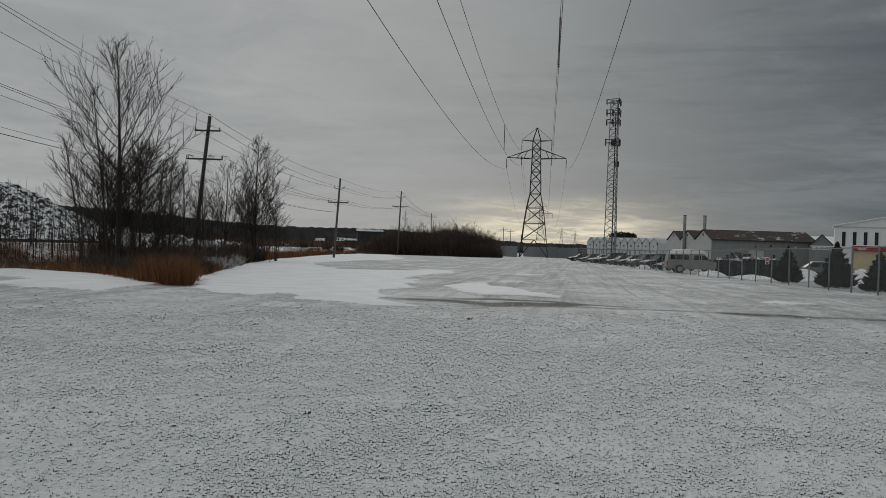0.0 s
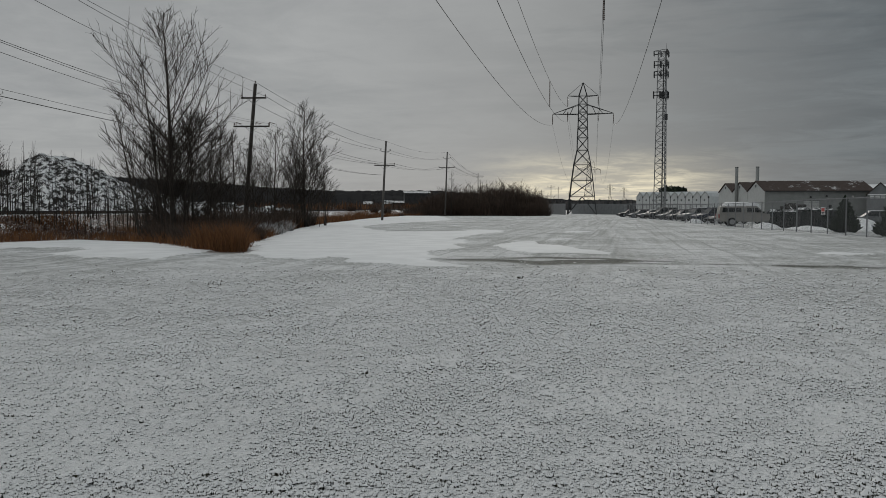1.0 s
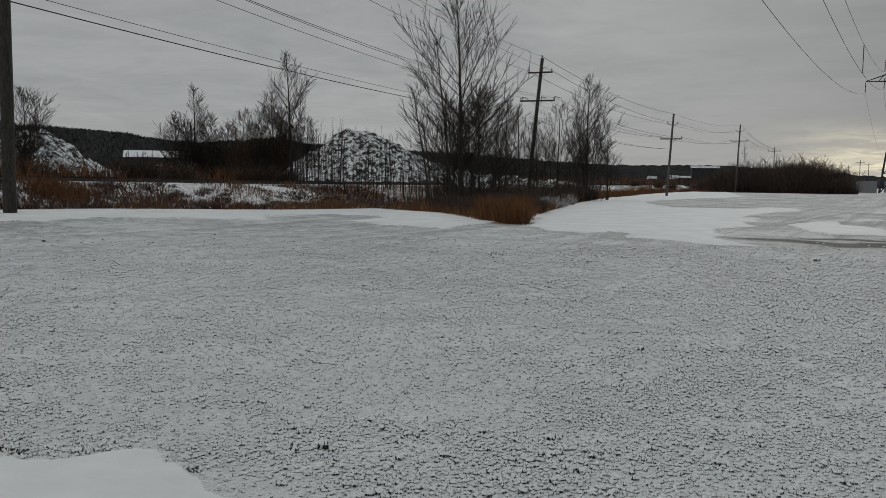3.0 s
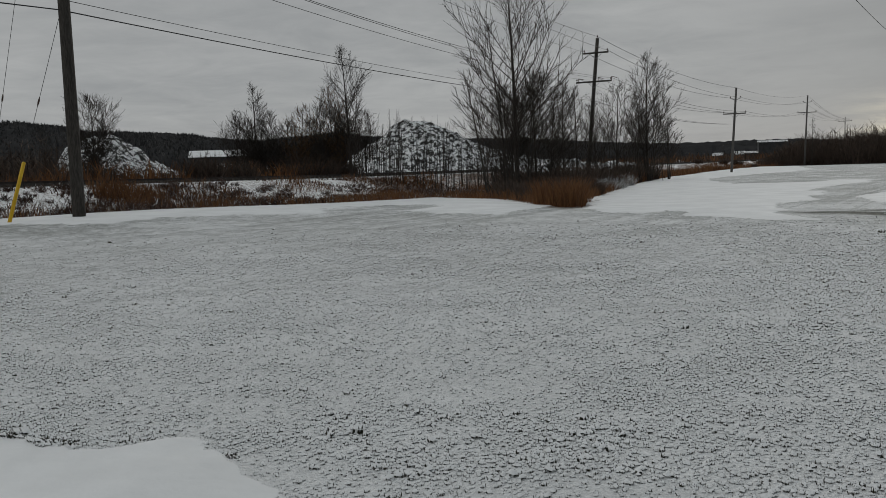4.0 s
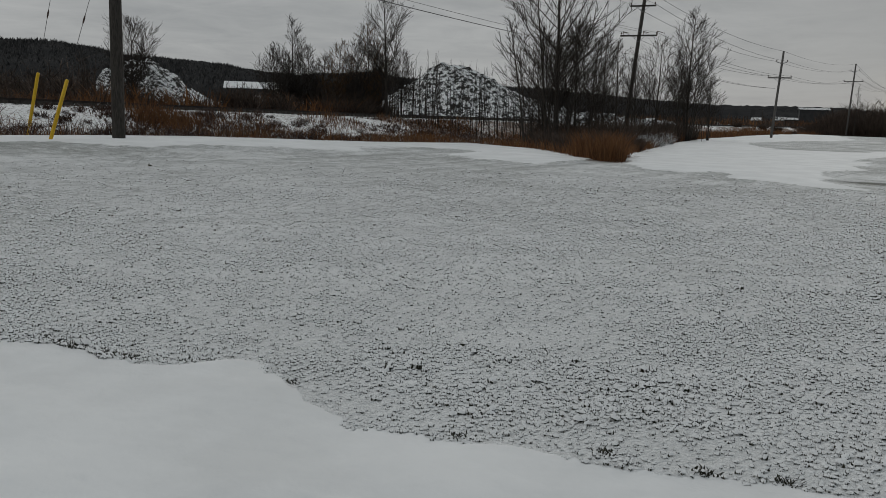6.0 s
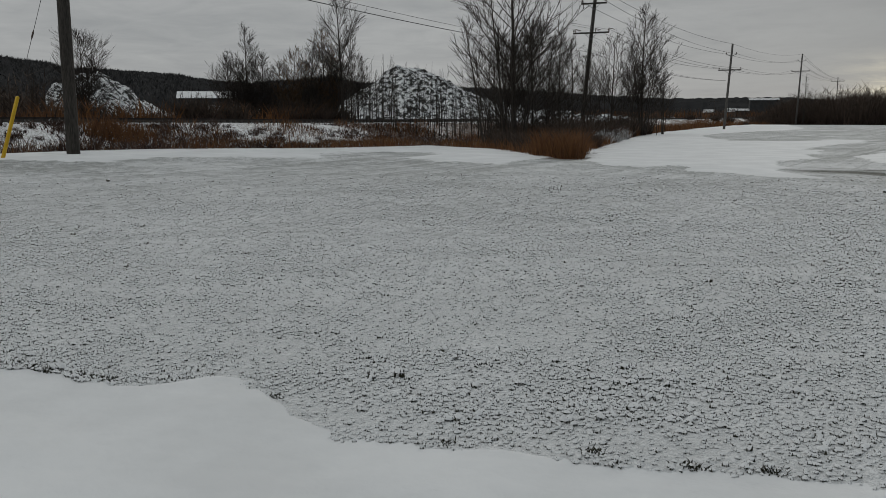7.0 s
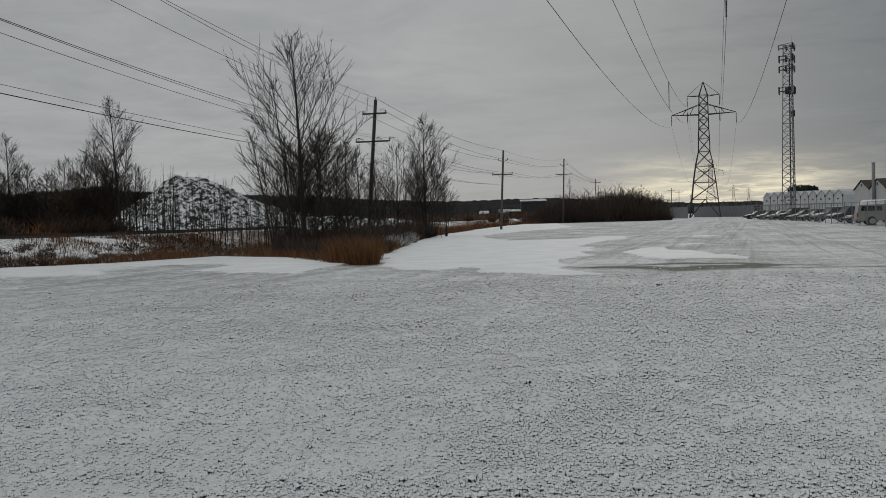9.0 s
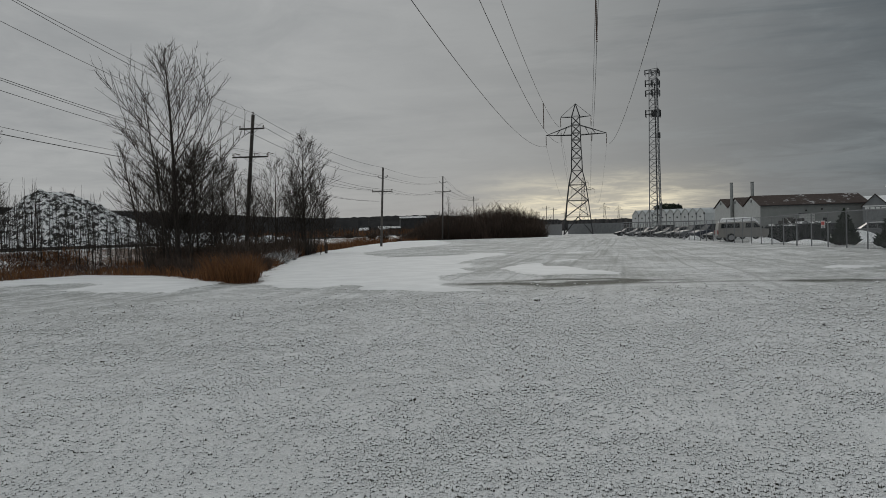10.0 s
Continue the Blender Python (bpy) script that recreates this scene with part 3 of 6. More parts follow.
def tree(name, at, height, width, stems, seed, label, twig=None, first=0.22, girth=0.012, lean=(0.0, 0.0), group="trees in the brush", dens=1.0, twig_w=0.010):
    """A leafless tree: one leader and side stems, ascending limbs that fill an oval crown, branchlets and twigs."""
    g = random.Random(seed)
    t = thing(name, at, label, "tree", group)
    trunk, crown, fine = Mesher(), Mesher(), Mesher()
    for s in range(stems):
        a = 6.283 * s / max(1, stems - 1) + g.uniform(-0.5, 0.5)
        h = height if s == 0 else height * g.uniform(0.45, 0.80)
        off = 0.0 if s == 0 else g.uniform(0.4, 1.0)
        reach = width * (0.5 if s == 0 else 0.30)
        base = Vector((math.cos(a) * off * width * 0.07, math.sin(a) * off * width * 0.07, -0.15))
        head = Vector((lean[0] + math.cos(a) * off * width * 0.27, lean[1] + math.sin(a) * off * width * 0.27, h))
        r0 = h * girth * (1.0 if s == 0 else 0.62)
        pts, rad = limb(trunk, g, base, head + Vector((g.uniform(-0.3, 0.3), g.uniform(-0.3, 0.3), 0)), h, r0, 0.014, 8, 0.035, 0.02 if s else 0.0, 7)
        n = int((26 if s == 0 else 15) * dens * (0.6 + h / 20))
        for i in range(n):
            u = first + (0.97 - first) * (i + g.random()) / n
            p, axis = along(pts, u)
            v = (u - first) / (1 - first)
            full = (0.5 + 0.5 * math.sin(math.pi * min(1.0, 0.15 + 0.85 * v))) * (1.0 - 0.80 * v ** 1.5)
            l = max(0.5, reach * full * g.uniform(0.85, 1.25) * 1.6)
            d = splay(g, axis, g.uniform(0.85, 1.35) * (1.15 - 0.45 * v))
            r = max(0.012, r0 * (1 - u) * 0.42)
            bp, _ = limb(crown, g, p, d, l, r, 0.008, 5, 0.08, 0.10, 4)
            for j in range(int((4 + 1.9 * l) * dens)):
                w = g.uniform(0.18, 0.98)
                q, ax = along(bp, w)
                l2 = l * g.uniform(0.26, 0.52) * (1.15 - 0.6 * w) + 0.2
                cp, _ = limb(crown, g, q, splay(g, ax, g.uniform(0.5, 0.95)), l2, max(0.010, r * 0.40), 0.006, 3, 0.10, 0.09, 3)
                for c in range(int((2 + 2.0 * l2) * dens)):
                    e, ay = along(cp, g.uniform(0.1, 1.0))
                    twiglet(fine, g, e, splay(g, ay + Vector((0, 0, 0.12)), g.uniform(0.4, 1.0)), g.uniform(0.18, 0.50), twig_w)
        for i in range(int(14 * dens)):
            q, ax = along(pts, g.uniform(0.8, 1.0))
            twiglet(fine, g, q, splay(g, ax, g.uniform(0.3, 0.8)), g.uniform(0.25, 0.6), twig_w)
    part("trunk", trunk, M_BARK, t, smooth=True)
    part("crown", crown, twig or M_TWIG, t)
    tagged(part("twig", fine, twig or M_TWIG, t), kind="stuff")
    return t


def spot(bearing, r):
    x, y = r * math.sin(radians(bearing)), r * math.cos(radians(bearing))
    return x, y, gz(x, y)


BARE = "tall bare multi-stemmed winter tree standing in brown brush"
tree("bare_tree", spot(-20.5, 45), 11.8, 6.2, 8, 11, BARE, girth=0.0135, dens=1.15)
tree("bare_tree", spot(-19.2, 46.5), 7.4, 3.6, 4, 12, "shorter bare tree crowding the tall one", girth=0.010)
tree("bare_tree", spot(-21.4, 46.5), 6.6, 3.2, 3, 13, "shorter bare tree crowding the tall one", girth=0.010)
tree("bare_tree", spot(-22.3, 43), 6.9, 2.8, 2, 14, "leaning bare sapling beside the tall tree", girth=0.010, lean=(-1.5, 0.0), first=0.3, dens=0.8)
for i, (b, r, h, w, st) in enumerate(((-18.4, 55, 6.9, 3.0, 3), (-17.5, 57, 7.6, 3.0, 3), (-16.6, 60, 7.4, 3.0, 3), (-15.4, 66, 6.8, 2.8, 3), (-18.0, 66, 6.4, 3.0, 3), (-21.6, 56, 5.4, 2.4, 2))):
    tree("bare_tree", spot(b, r), h, w, st, 60 + i, "slender bare tree behind the tall one", dens=1.1)
tree("bare_tree", spot(-14.2, 70), 8.2, 4.6, 5, 17, "spreading bare tree beside the wooden pole", girth=0.011)
tree("bare_tree", spot(-12.2, 75), 10.7, 4.8, 7, 18, "upright bare tree with fine twigs", girth=0.012, dens=1.3)
tree("bare_tree", spot(-12.9, 74), 7.6, 2.8, 3, 24, "upright bare tree with fine twigs", girth=0.010, dens=0.9)
tree("bare_tree", spot(-10.9, 78), 5.6, 2.8, 4, 19, "small bare tree at the brush edge", dens=0.9)
for i, (b, r, h, w, st) in enumerate(((-37.7, 84, 10.6, 3.8, 5), (-38.9, 82, 7.6, 4.2, 6), (-38.2, 86, 7.4, 4.0, 6), (-36.9, 83, 7.8, 4.2, 6), (-36.0, 86, 7.2, 4.0, 6), (-35.1, 84, 8.4, 3.8, 5), (-34.3, 87, 7.4, 3.8, 6),
                                     (-33.6, 83, 8.4, 4.0, 6), (-32.8, 84, 9.6, 4.2, 6), (-32.3, 87, 8.8, 3.8, 5), (-31.7, 82, 12.4, 5.2, 4), (-30.7, 84, 6.4, 3.0, 4))):
    tree("bare_tree", spot(b, r), h, w, st, 30 + i, "bare grey-brown tree in the thicket past the railway", M_TWIG_RED if i in (5, 8) else None, group="thicket past the railway", dens=1.25, twig_w=0.012)
tree("bare_tree", spot(-47.6, 66), 7.7, 4.6, 5, 51, "small round-headed bare tree past the railway", dens=1.4)
tree("bare_tree", spot(-50.4, 84), 6.6, 3.0, 3, 52, "bare tree past the railway", dens=0.8)
tree("bare_tree", spot(-2.6, 191), 10.0, 3.0, 2, 53, "thin bare tree beside the hedge", dens=0.7, twig_w=0.02)

# thin saplings in front of the rubble heap: too many to count
g = random.Random(5)
sap = Mesher()
for i in range(190):
    b = g.uniform(-31.8, -21.0) if i < 150 else g.uniform(-21, -11)
    x, y, z = spot(b, g.uniform(70, 86))
    h = g.uniform(2.6, 6.2) * (0.75 if b > -24 else 1.0)
    lean = Vector((g.uniform(-0.06, 0.06), g.uniform(-0.05, 0.05), 1))
    base = Vector((x, y, z - 0.1))
    sap.tube([base, base + lean * h * 0.5, base + lean * h + Vector((g.uniform(-0.2, 0.2), 0, 0))], [0.034, 0.026, 0.008], 3)
    for j in range(g.randint(4, 9)):
        q = base + lean * h * g.uniform(0.3, 0.95)
        l = g.uniform(0.3, 0.9)
        a = g.uniform(0, 6.28)
        sap.tube([q, q + Vector((math.cos(a) * l * 0.5, math.sin(a) * l * 0.5, l))], [0.012, 0.005], 3)
single("saplings", sap, M_TWIG, "thin bare saplings in a row past the railway", "saplings", "stuff")

# ---- brush, reeds and turf ----


def near_edge(lo, hi):
    def keep(x, y, g):
        d = inside(x, y, BRUSH)
        return (d > lo) & (d < hi) & (value_noise(x, y, 1.6, 71) > 0.32)
    return keep


def reeds(name, n, box, lo, hi, h0, h1, w, lean, mat, label, seed, clump=None):
    x, y = scatter(n, *box, clump or near_edge(lo, hi), seed)
    g = np.random.default_rng(seed + 1)
    blades(name, x, y, ground_z(x, y) - 0.03, g.uniform(h0, h1, len(x)), w, lean, mat, label, "reeds", seed)


reeds("reeds", 60000, (-26, -7, 24, 60), 0.15, 5.0, 0.2, 0.6, 0.02, 0.8, M_REED, "rust-brown dry reeds along the field edge", 81)
reeds("reeds", 13000, (-12.5, -7.0, 25.4, 33), 0, 0, 0.4, 1.15, 0.018, 0.8, M_REED, "dense clump of tall orange-brown reeds", 82,
      lambda x, y, g: (inside(x, y, BRUSH) > 0.2) & (np.hypot((x + 8.9) / 1.6, (y - 28.2) / 2.0) + 0.9 * (value_noise(x, y, 0.6, 78) - 0.5) < 1))
reeds("dry_grass", 28000, (-30, -16, 4, 62), 0, 0, 0.12, 0.42, 0.026, 0.9, M_STRAW, "straw-coloured dead grass dusted with snow", 83,
      lambda x, y, g: (inside(x, y, BRUSH) > 0.05) & (inside(x, y, BRUSH) < 9) & (value_noise(x, y, 1.3, 76) * 0.6 + value_noise(x, y, 4, 77) * 0.4 > 0.52))
MOUND = spot(-45.5, 47)
reeds("rusty_grass", 9000, (MOUND[0] - 4, MOUND[0] + 4, MOUND[1] - 4, MOUND[1] + 4), 0, 0, 0.4, 1.1, 0.03, 0.7, M_REED, "dense mound of rusty grass below the railway", 89,
      lambda x, y, g: np.hypot((x - MOUND[0]) / 1.9, (y - MOUND[1]) / 1.7) + 0.8 * (value_noise(x, y, 0.9, 78) - 0.5) < 1)
reeds("dry_grass", 40000, (-40, -14, 56, 190), 0.3, 9.0, 0.4, 1.1, 0.05, 0.6, M_REED, "brown dead grass beyond the trees", 84)
reeds("dry_grass", 34000, (-64, -44, 0, 130), 0, 0, 1.2, 2.4, 0.09, 0.8, M_REED, "tall rusty grass past the railway", 85,
      lambda x, y, g: (x < -0.66 * y) & (np.abs(x - rail_x(y)) > 4.5) & (value_noise(x, y, 5, 72) > 0.42))


reeds("dry_grass", 52000, (-38, -17, -4, 70), 0, 0, 0.10, 0.34, 0.075, 1.0, M_SCRUB, "brown weeds and snow on the railway bank", 86,
      lambda x, y, g: (inside(x, y, BRUSH) > 1.0) & (x > rail_x(y) + 3.1) & (0.5 * value_noise(x, y, 2.2, 73) + 0.5 * value_noise(x, y, 6.5, 79) > 0.46))
reeds("rusty_grass", 60000, (-37, -14, -6, 90), 0, 0, 0.3, 0.75, 0.03, 0.6, M_REED, "clumps of rusty grass on the railway bank", 88,
      lambda x, y, g: (inside(x, y, BRUSH) > 0.8) & (x > rail_x(y) + 3.2) & (value_noise(x, y, 3.4, 74) + 0.4 * value_noise(x, y, 1.1, 75) > 0.84))
reeds("weeds", 9000, (-30, -20, 6, 30), 0.1, 4.0, 0.3, 0.9, 0.02, 0.9, M_SCRUB, "reddish-brown weeds poking through snow by the pole", 87)


def twig_bush(name, seed, n, height, mat, spread=1.0, w=0.018, low=0.45, subs=5):
    """A bush of forked flat twigs fanning from its foot."""
    g = random.Random(seed)
    m = Mesher()
    for i in range(n):
        a, t = g.uniform(0, 6.283), g.uniform(0, 1) ** 0.7 * spread
        b = Vector((g.uniform(-0.25, 0.25) * height * spread, g.uniform(-0.25, 0.25) * height * spread, -0.05))
        h = height * g.uniform(low, 1.0) * (1 - 0.25 * min(1, t))
        mid = b + Vector((math.cos(a) * t * h * 0.35, math.sin(a) * t * h * 0.35, h * 0.55))
        end = b + Vector((math.cos(a) * t * h * 0.62, math.sin(a) * t * h * 0.62, h))
        c = g.uniform(0, 6.283)
        q = Vector((math.cos(c), math.sin(c), 0)) * w
        m.add([b - q, b + q, mid + q * 0.7, mid - q * 0.7, end], [(0, 1, 2, 3), (3, 2, 4)])
        for j in range(subs):
            o = mid.lerp(end, g.uniform(-0.8, 0.9))
            v = Vector((g.uniform(-1, 1), g.uniform(-1, 1), g.uniform(0.1, 1.1))) * height * g.uniform(0.08, 0.22)
            m.add([o - q * 0.5, o + q * 0.5, o + v], [(0, 1, 2)])
    return m.mesh(name, mat)


SCRUB = [twig_bush("scrub", 100 + i, 120, 1.0, M_SCRUB, 1.4, 0.014) for i in range(3)]
SCRUB_WHITE = [twig_bush("snowy_scrub", 130 + i, 170, 1.0, M_SCRUB_WHITE, 1.5, 0.016) for i in range(2)]
WEED = [twig_bush("weed", 140 + i, 55, 1.0, M_WEED, 2.1, 0.045, 0.3, 11) for i in range(3)]
DARK = [twig_bush("bush", 110 + i, 190, 1.0, M_HEDGE, 1.2, 0.016, 0.5) for i in range(3)]
HEDGE = [twig_bush("hedge_bush", 120 + i, 240, 1.0, M_HEDGE, 1.3, 0.011, 0.35, 9) for i in range(3)]


def bushes(name, meshes, n, place, h0, h1, label, group, seed, flat=1.2):
    g = random.Random(seed)
    k = 0
    while k < n:
        xy = place(g)
        if xy is None:
            continue
        x, y = xy
        ob = new(name, meshes[k % len(meshes)])
        s = g.uniform(h0, h1)
        ob.matrix_basis = Matrix.LocRotScale((x, y, gz(x, y)), Euler((0, 0, g.uniform(0, 6.28))), (s * flat, s * flat, s))
        tagged(ob, label, "bush", group)
        k += 1


def in_band(x0, x1, y0, y1, lo, hi):
    def place(g):
        x, y = g.uniform(x0, x1), g.uniform(y0, y1)
        d = float(inside(x, y, BRUSH))
        return (x, y) if lo < d < hi and (x > float(rail_x(y)) + 3.6 or x < float(rail_x(y)) - 3) else None
    return place


bushes("scrub_bush", SCRUB, 270, in_band(-40, -17, 0, 66, 0.6, 21), 0.3, 0.8, "low grey scrub dusted with snow", "railway bank scrub", 1)
bushes("weed_clump", WEED, 240, in_band(-38, -19, 6, 40, 0.3, 12), 0.28, 0.6, "dark brown withered weed clump in snow", "weeds on the railway bank", 21)


def weed_field(n, place, h0, h1, seed):
    """The farther weeds of the bank, joined."""
    g = random.Random(seed)
    m, k = Mesher(), 0
    base = [([v.co.copy() for v in me.vertices], [tuple(p.vertices) for p in me.polygons]) for me in WEED]
    while k < n:
        xy = place(g)
        if xy is None:
            continue
        s = g.uniform(h0, h1)
        mat = Matrix.LocRotScale((*xy, gz(*xy)), Euler((0, 0, g.uniform(0, 6.28))), (s * 1.2, s * 1.2, s))
        verts, faces = base[k % 3]
        m.add([mat @ v for v in verts], faces)
        k += 1
    single("withered_weeds", m, M_WEED, "dark brown withered weeds across the snowy railway bank", "weeds", "stuff")


weed_field(140, in_band(-38, -17, 36, 70, 0.5, 14), 0.25, 0.6, 22)
weed_field(120, in_band(-38, -22, 4, 66, 9, 20), 0.25, 0.65, 23)
bushes("scrub_bush", SCRUB_WHITE, 9, in_band(-14.5, -10.6, 43, 56, 0.4, 2.4), 0.7, 1.1, "snow-laden scrub at the field edge", "field edge scrub", 2)
def tree_belt(g):
    """Round the feet of the trees, clear of the open bank."""
    xy = in_band(-22.5, -11, 42, 82, 1.2, 12)(g)
    return xy if xy and -0.385 < xy[0] / xy[1] else None


bushes("dark_bush", DARK, 66, tree_belt, 1.1, 2.6, "dense dark leafless bush", "brush round the trees", 3)
bushes("dark_bush", DARK, 26, in_band(-14, -8.2, 31, 52, 0.5, 4.0), 0.7, 1.5, "low dark tangled bush at the brush edge", "brush round the trees", 6)
bushes("dark_bush", DARK, 40, lambda g: (g.uniform(-56, -43), g.uniform(20, 74)), 1.6, 3.0, "dark leafless bush past the railway", "bushes past the railway", 4)
bushes("thicket_bush", HEDGE, 60, lambda g: spot(g.uniform(-78, -49.8), g.uniform(76, 116))[:2], 4.0, 6.6, "brown tangled thicket past the railway", "thicket past the railway", 7)
bushes("thicket_bush", HEDGE, 26, lambda g: spot(g.uniform(-39, -33.0), g.uniform(80, 92))[:2], 2.2, 4.2, "dark tangled thicket past the railway", "thicket past the railway", 5)


def hedge_row():
    g = random.Random(9)
    for k in range(92):
        x, y = g.uniform(-18, 13.5), g.uniform(191, 212)
        top = float(np.interp(x, [-18, -14, -11, -4, 2, 8, 12, 14], [3.6, 6.2, 8.6, 10.0, 11.0, 9.4, 6.4, 3.4])) * g.uniform(0.6, 1.0)
        if y < 195:
            top *= 0.7
        ob = new("hedge_bush", HEDGE[k % 3])
        ob.matrix_basis = Matrix.LocRotScale((x, y, gz(x, y) - 0.1), Euler((0, 0, g.uniform(0, 6.28))), (top * 1.0, top * 1.0, top))
        tagged(ob, "dark bare hedgerow bush at the end of the field", "bush", "hedgerow across the field")
    for k in range(26):
        x, y = g.uniform(-46, -18), g.uniform(170, 235)
        ob = new("hedge_bush", HEDGE[k % 3])
        s = g.uniform(1.0, 2.0)
        ob.matrix_basis = Matrix.LocRotScale((x, y, gz(x, y) - 0.1), Euler((0, 0, g.uniform(0, 6.28))), (s * 1.6, s * 1.4, s))
        tagged(ob, "low dark bush on the rough ground", "bush", "hedgerow across the field")


hedge_row()


def raw_mesh(name, co, loops, starts, material, label, category, flat=True):
    """One object of kind stuff from arrays of vertices and faces."""
    me = bpy.data.meshes.new(name)
    me.vertices.add(len(co))
    me.vertices.foreach_set("co", co.astype(np.float32).ravel())
    me.loops.add(len(loops))
    me.loops.foreach_set("vertex_index", loops.astype(np.int32))
    me.polygons.add(len(starts))
    me.polygons.foreach_set("loop_start", starts.astype(np.int32))
    me.polygons.foreach_set("use_smooth", np.full(len(starts), not flat))
    me.update(calc_edges=True)
    me.materials.append(material)
    return tagged(new(name, me), label, category, kind="stuff")


def grass_clumps():
    """Grass tufts standing out of thin snow, each with a cushion of snow on its tips."""
    g = np.random.default_rng(77)
    xs, ys, ks = [], [], []
    r = 2.9
    while r < 24:
        k = max(1.0, r / 6.0) ** 0.68
        step = 0.031 * k
        n = int(radians(110) * r / step)
        b = radians(-69) + radians(110) * (np.arange(n) + g.uniform(-0.6, 0.6, n)) / n
        rr = r + g.uniform(-0.6, 0.6, n) * step
        xs.append(rr * np.sin(b))
        ys.append(rr * np.cos(b))
        ks.append(np.full(n, k))
        r += step * 0.95
    x, y, k = np.concatenate(xs), np.concatenate(ys), np.concatenate(ks)
    r = np.hypot(x, y)
    thick = value_noise(x, y, 1.1, 44) * 0.35 + value_noise(x, y, 0.3, 45) * 0.35 + value_noise(x * 0.5, y, 3.7, 48) * 0.3
    beyond = -front_edge(x, y)
    ridge = smooth(0.15, 0.5, beyond) * smooth(1.9, 0.9, beyond) * smooth(-3.4, -1.5, x) + 0.8 * smooth(0.25, 0.0, beyond) * smooth(-3.0, -4.0, x)
    ok = (drifted(x, y) < 0.6) & (inside(x, y, BRUSH) < -0.3) & (g.uniform(0, 1, len(x)) < 0.34 + 0.56 * smooth(0.38, 0.60, thick) + 0.3 * ridge)
    ok &= g.uniform(0, 1, len(x)) > smooth(8, 24, r)
    x, y, k, r, thick, ridge = (v[ok] for v in (x, y, k, r, thick, ridge))
    n = len(x)
    q = 0.0092 * k * np.exp(g.normal(0, 0.24, n)) * (0.78 + 0.45 * thick + 0.16 * ridge)
    big = g.uniform(0, 1, n) < 0.003 + 0.035 * ridge + 0.015 * smooth(0.55, 0.7, thick)
    q = np.where(big, q * 1.5, q)
    base = turf_z(x, y)
    lift = q * np.where(big, 1.2, g.uniform(0.4, 1.1, n)) / k ** 0.42
    turn, long = g.uniform(0, 6.283, n), g.uniform(0.8, 1.3, n)
    m = 5
    cap = np.zeros((n, m + 1, 3))
    for j in range(m):
        a = 2 * np.pi * j / m
        u, w = np.cos(a) * q * 1.2 * long * g.uniform(0.7, 1.25, n), np.sin(a) * q * 1.2 / long * g.uniform(0.7, 1.25, n)
        cap[:, j] = np.stack([x + u * np.cos(turn) - w * np.sin(turn), y + u * np.sin(turn) + w * np.cos(turn), base + lift * g.uniform(0.5, 0.9, n)], -1)
    cap[:, m] = np.stack([x, y, base + lift + q * g.uniform(0.45, 0.9, n) / k ** 0.6], -1)
    i = np.arange(n)[:, None] * (m + 1)
    tri = np.concatenate([i + np.array([j, (j + 1) % m, m]) for j in range(m)], 1).ravel()
    raw_mesh("snow_cushions", cap.reshape(-1, 3), tri, np.arange(0, len(tri), 3), M_SNOW, "small cushions of snow on grass tufts", "snow", False)
    for lo, hi, mat, label in ((0, 8.5, M_GRASS, "short dark grass tufts poking through thin snow"), (8.5, 99, M_STUBBLE, "thin winter grass showing through snow across the field")):
        p = (r >= lo) & (r < hi)
        c = 6 if lo == 0 else 4
        X, Y, Z, Q, K, U = (np.repeat(v[p], c) for v in (x, y, base, q, k, lift))
        t = len(X)
        a, rad = g.uniform(0, 6.283, t), g.uniform(0.35, 1.1, t)
        bx, by = X + np.cos(a) * Q * rad, Y + np.sin(a) * Q * rad
        v = a + g.normal(0, 0.7, t)
        wx, wy = -np.sin(v) * Q * g.uniform(0.2, 0.5, t), np.cos(v) * Q * g.uniform(0.2, 0.5, t)
        hgt = U + Q * g.uniform(-0.2, 0.65, t) / K ** 0.6
        out = Q * g.uniform(0.0, 0.55, t)
        co = np.stack([np.stack([bx - wx, by - wy, Z - 0.004], -1), np.stack([bx + wx, by + wy, Z - 0.004], -1),
                       np.stack([bx + np.cos(a) * out, by + np.sin(a) * out, Z + hgt], -1)], 1)
        raw_mesh("grass_tufts", co.reshape(-1, 3), np.arange(t * 3), np.arange(0, t * 3, 3), mat, label, "grass")


grass_clumps()


def tussocks():
    """A few bigger dark tussocks along the rim of the verge snow."""
    g = np.random.default_rng(10)
    cx = np.array([-4.95, -4.62, -4.45, -4.30, -4.02, -3.93, -3.82, -3.38, -2.76, -1.62, -0.95, -0.52, -0.20])
    cy = np.array([3.40, 3.52, 3.50, 3.46, 3.50, 3.49, 3.50, 3.72, 3.66, 3.44, 3.60, 3.62, 3.70])
    wide = np.array([0.030, 0.035, 0.03, 0.03, 0.04, 0.04, 0.035, 0.04, 0.025, 0.025, 0.03, 0.03, 0.03])
    k = 60
    x, y = np.repeat(cx, k) + g.normal(0, 1, len(cx) * k) * np.repeat(wide, k), np.repeat(cy, k) + g.normal(0, 0.022, len(cy) * k)
    blades("grass_tussocks", x, y, turf_z(x, y) - 0.005, g.uniform(0.008, 0.028, len(x)), 0.008, 1.2, M_GRASS, "dark wet grass tussocks free of snow", "grass", 10)


tussocks()

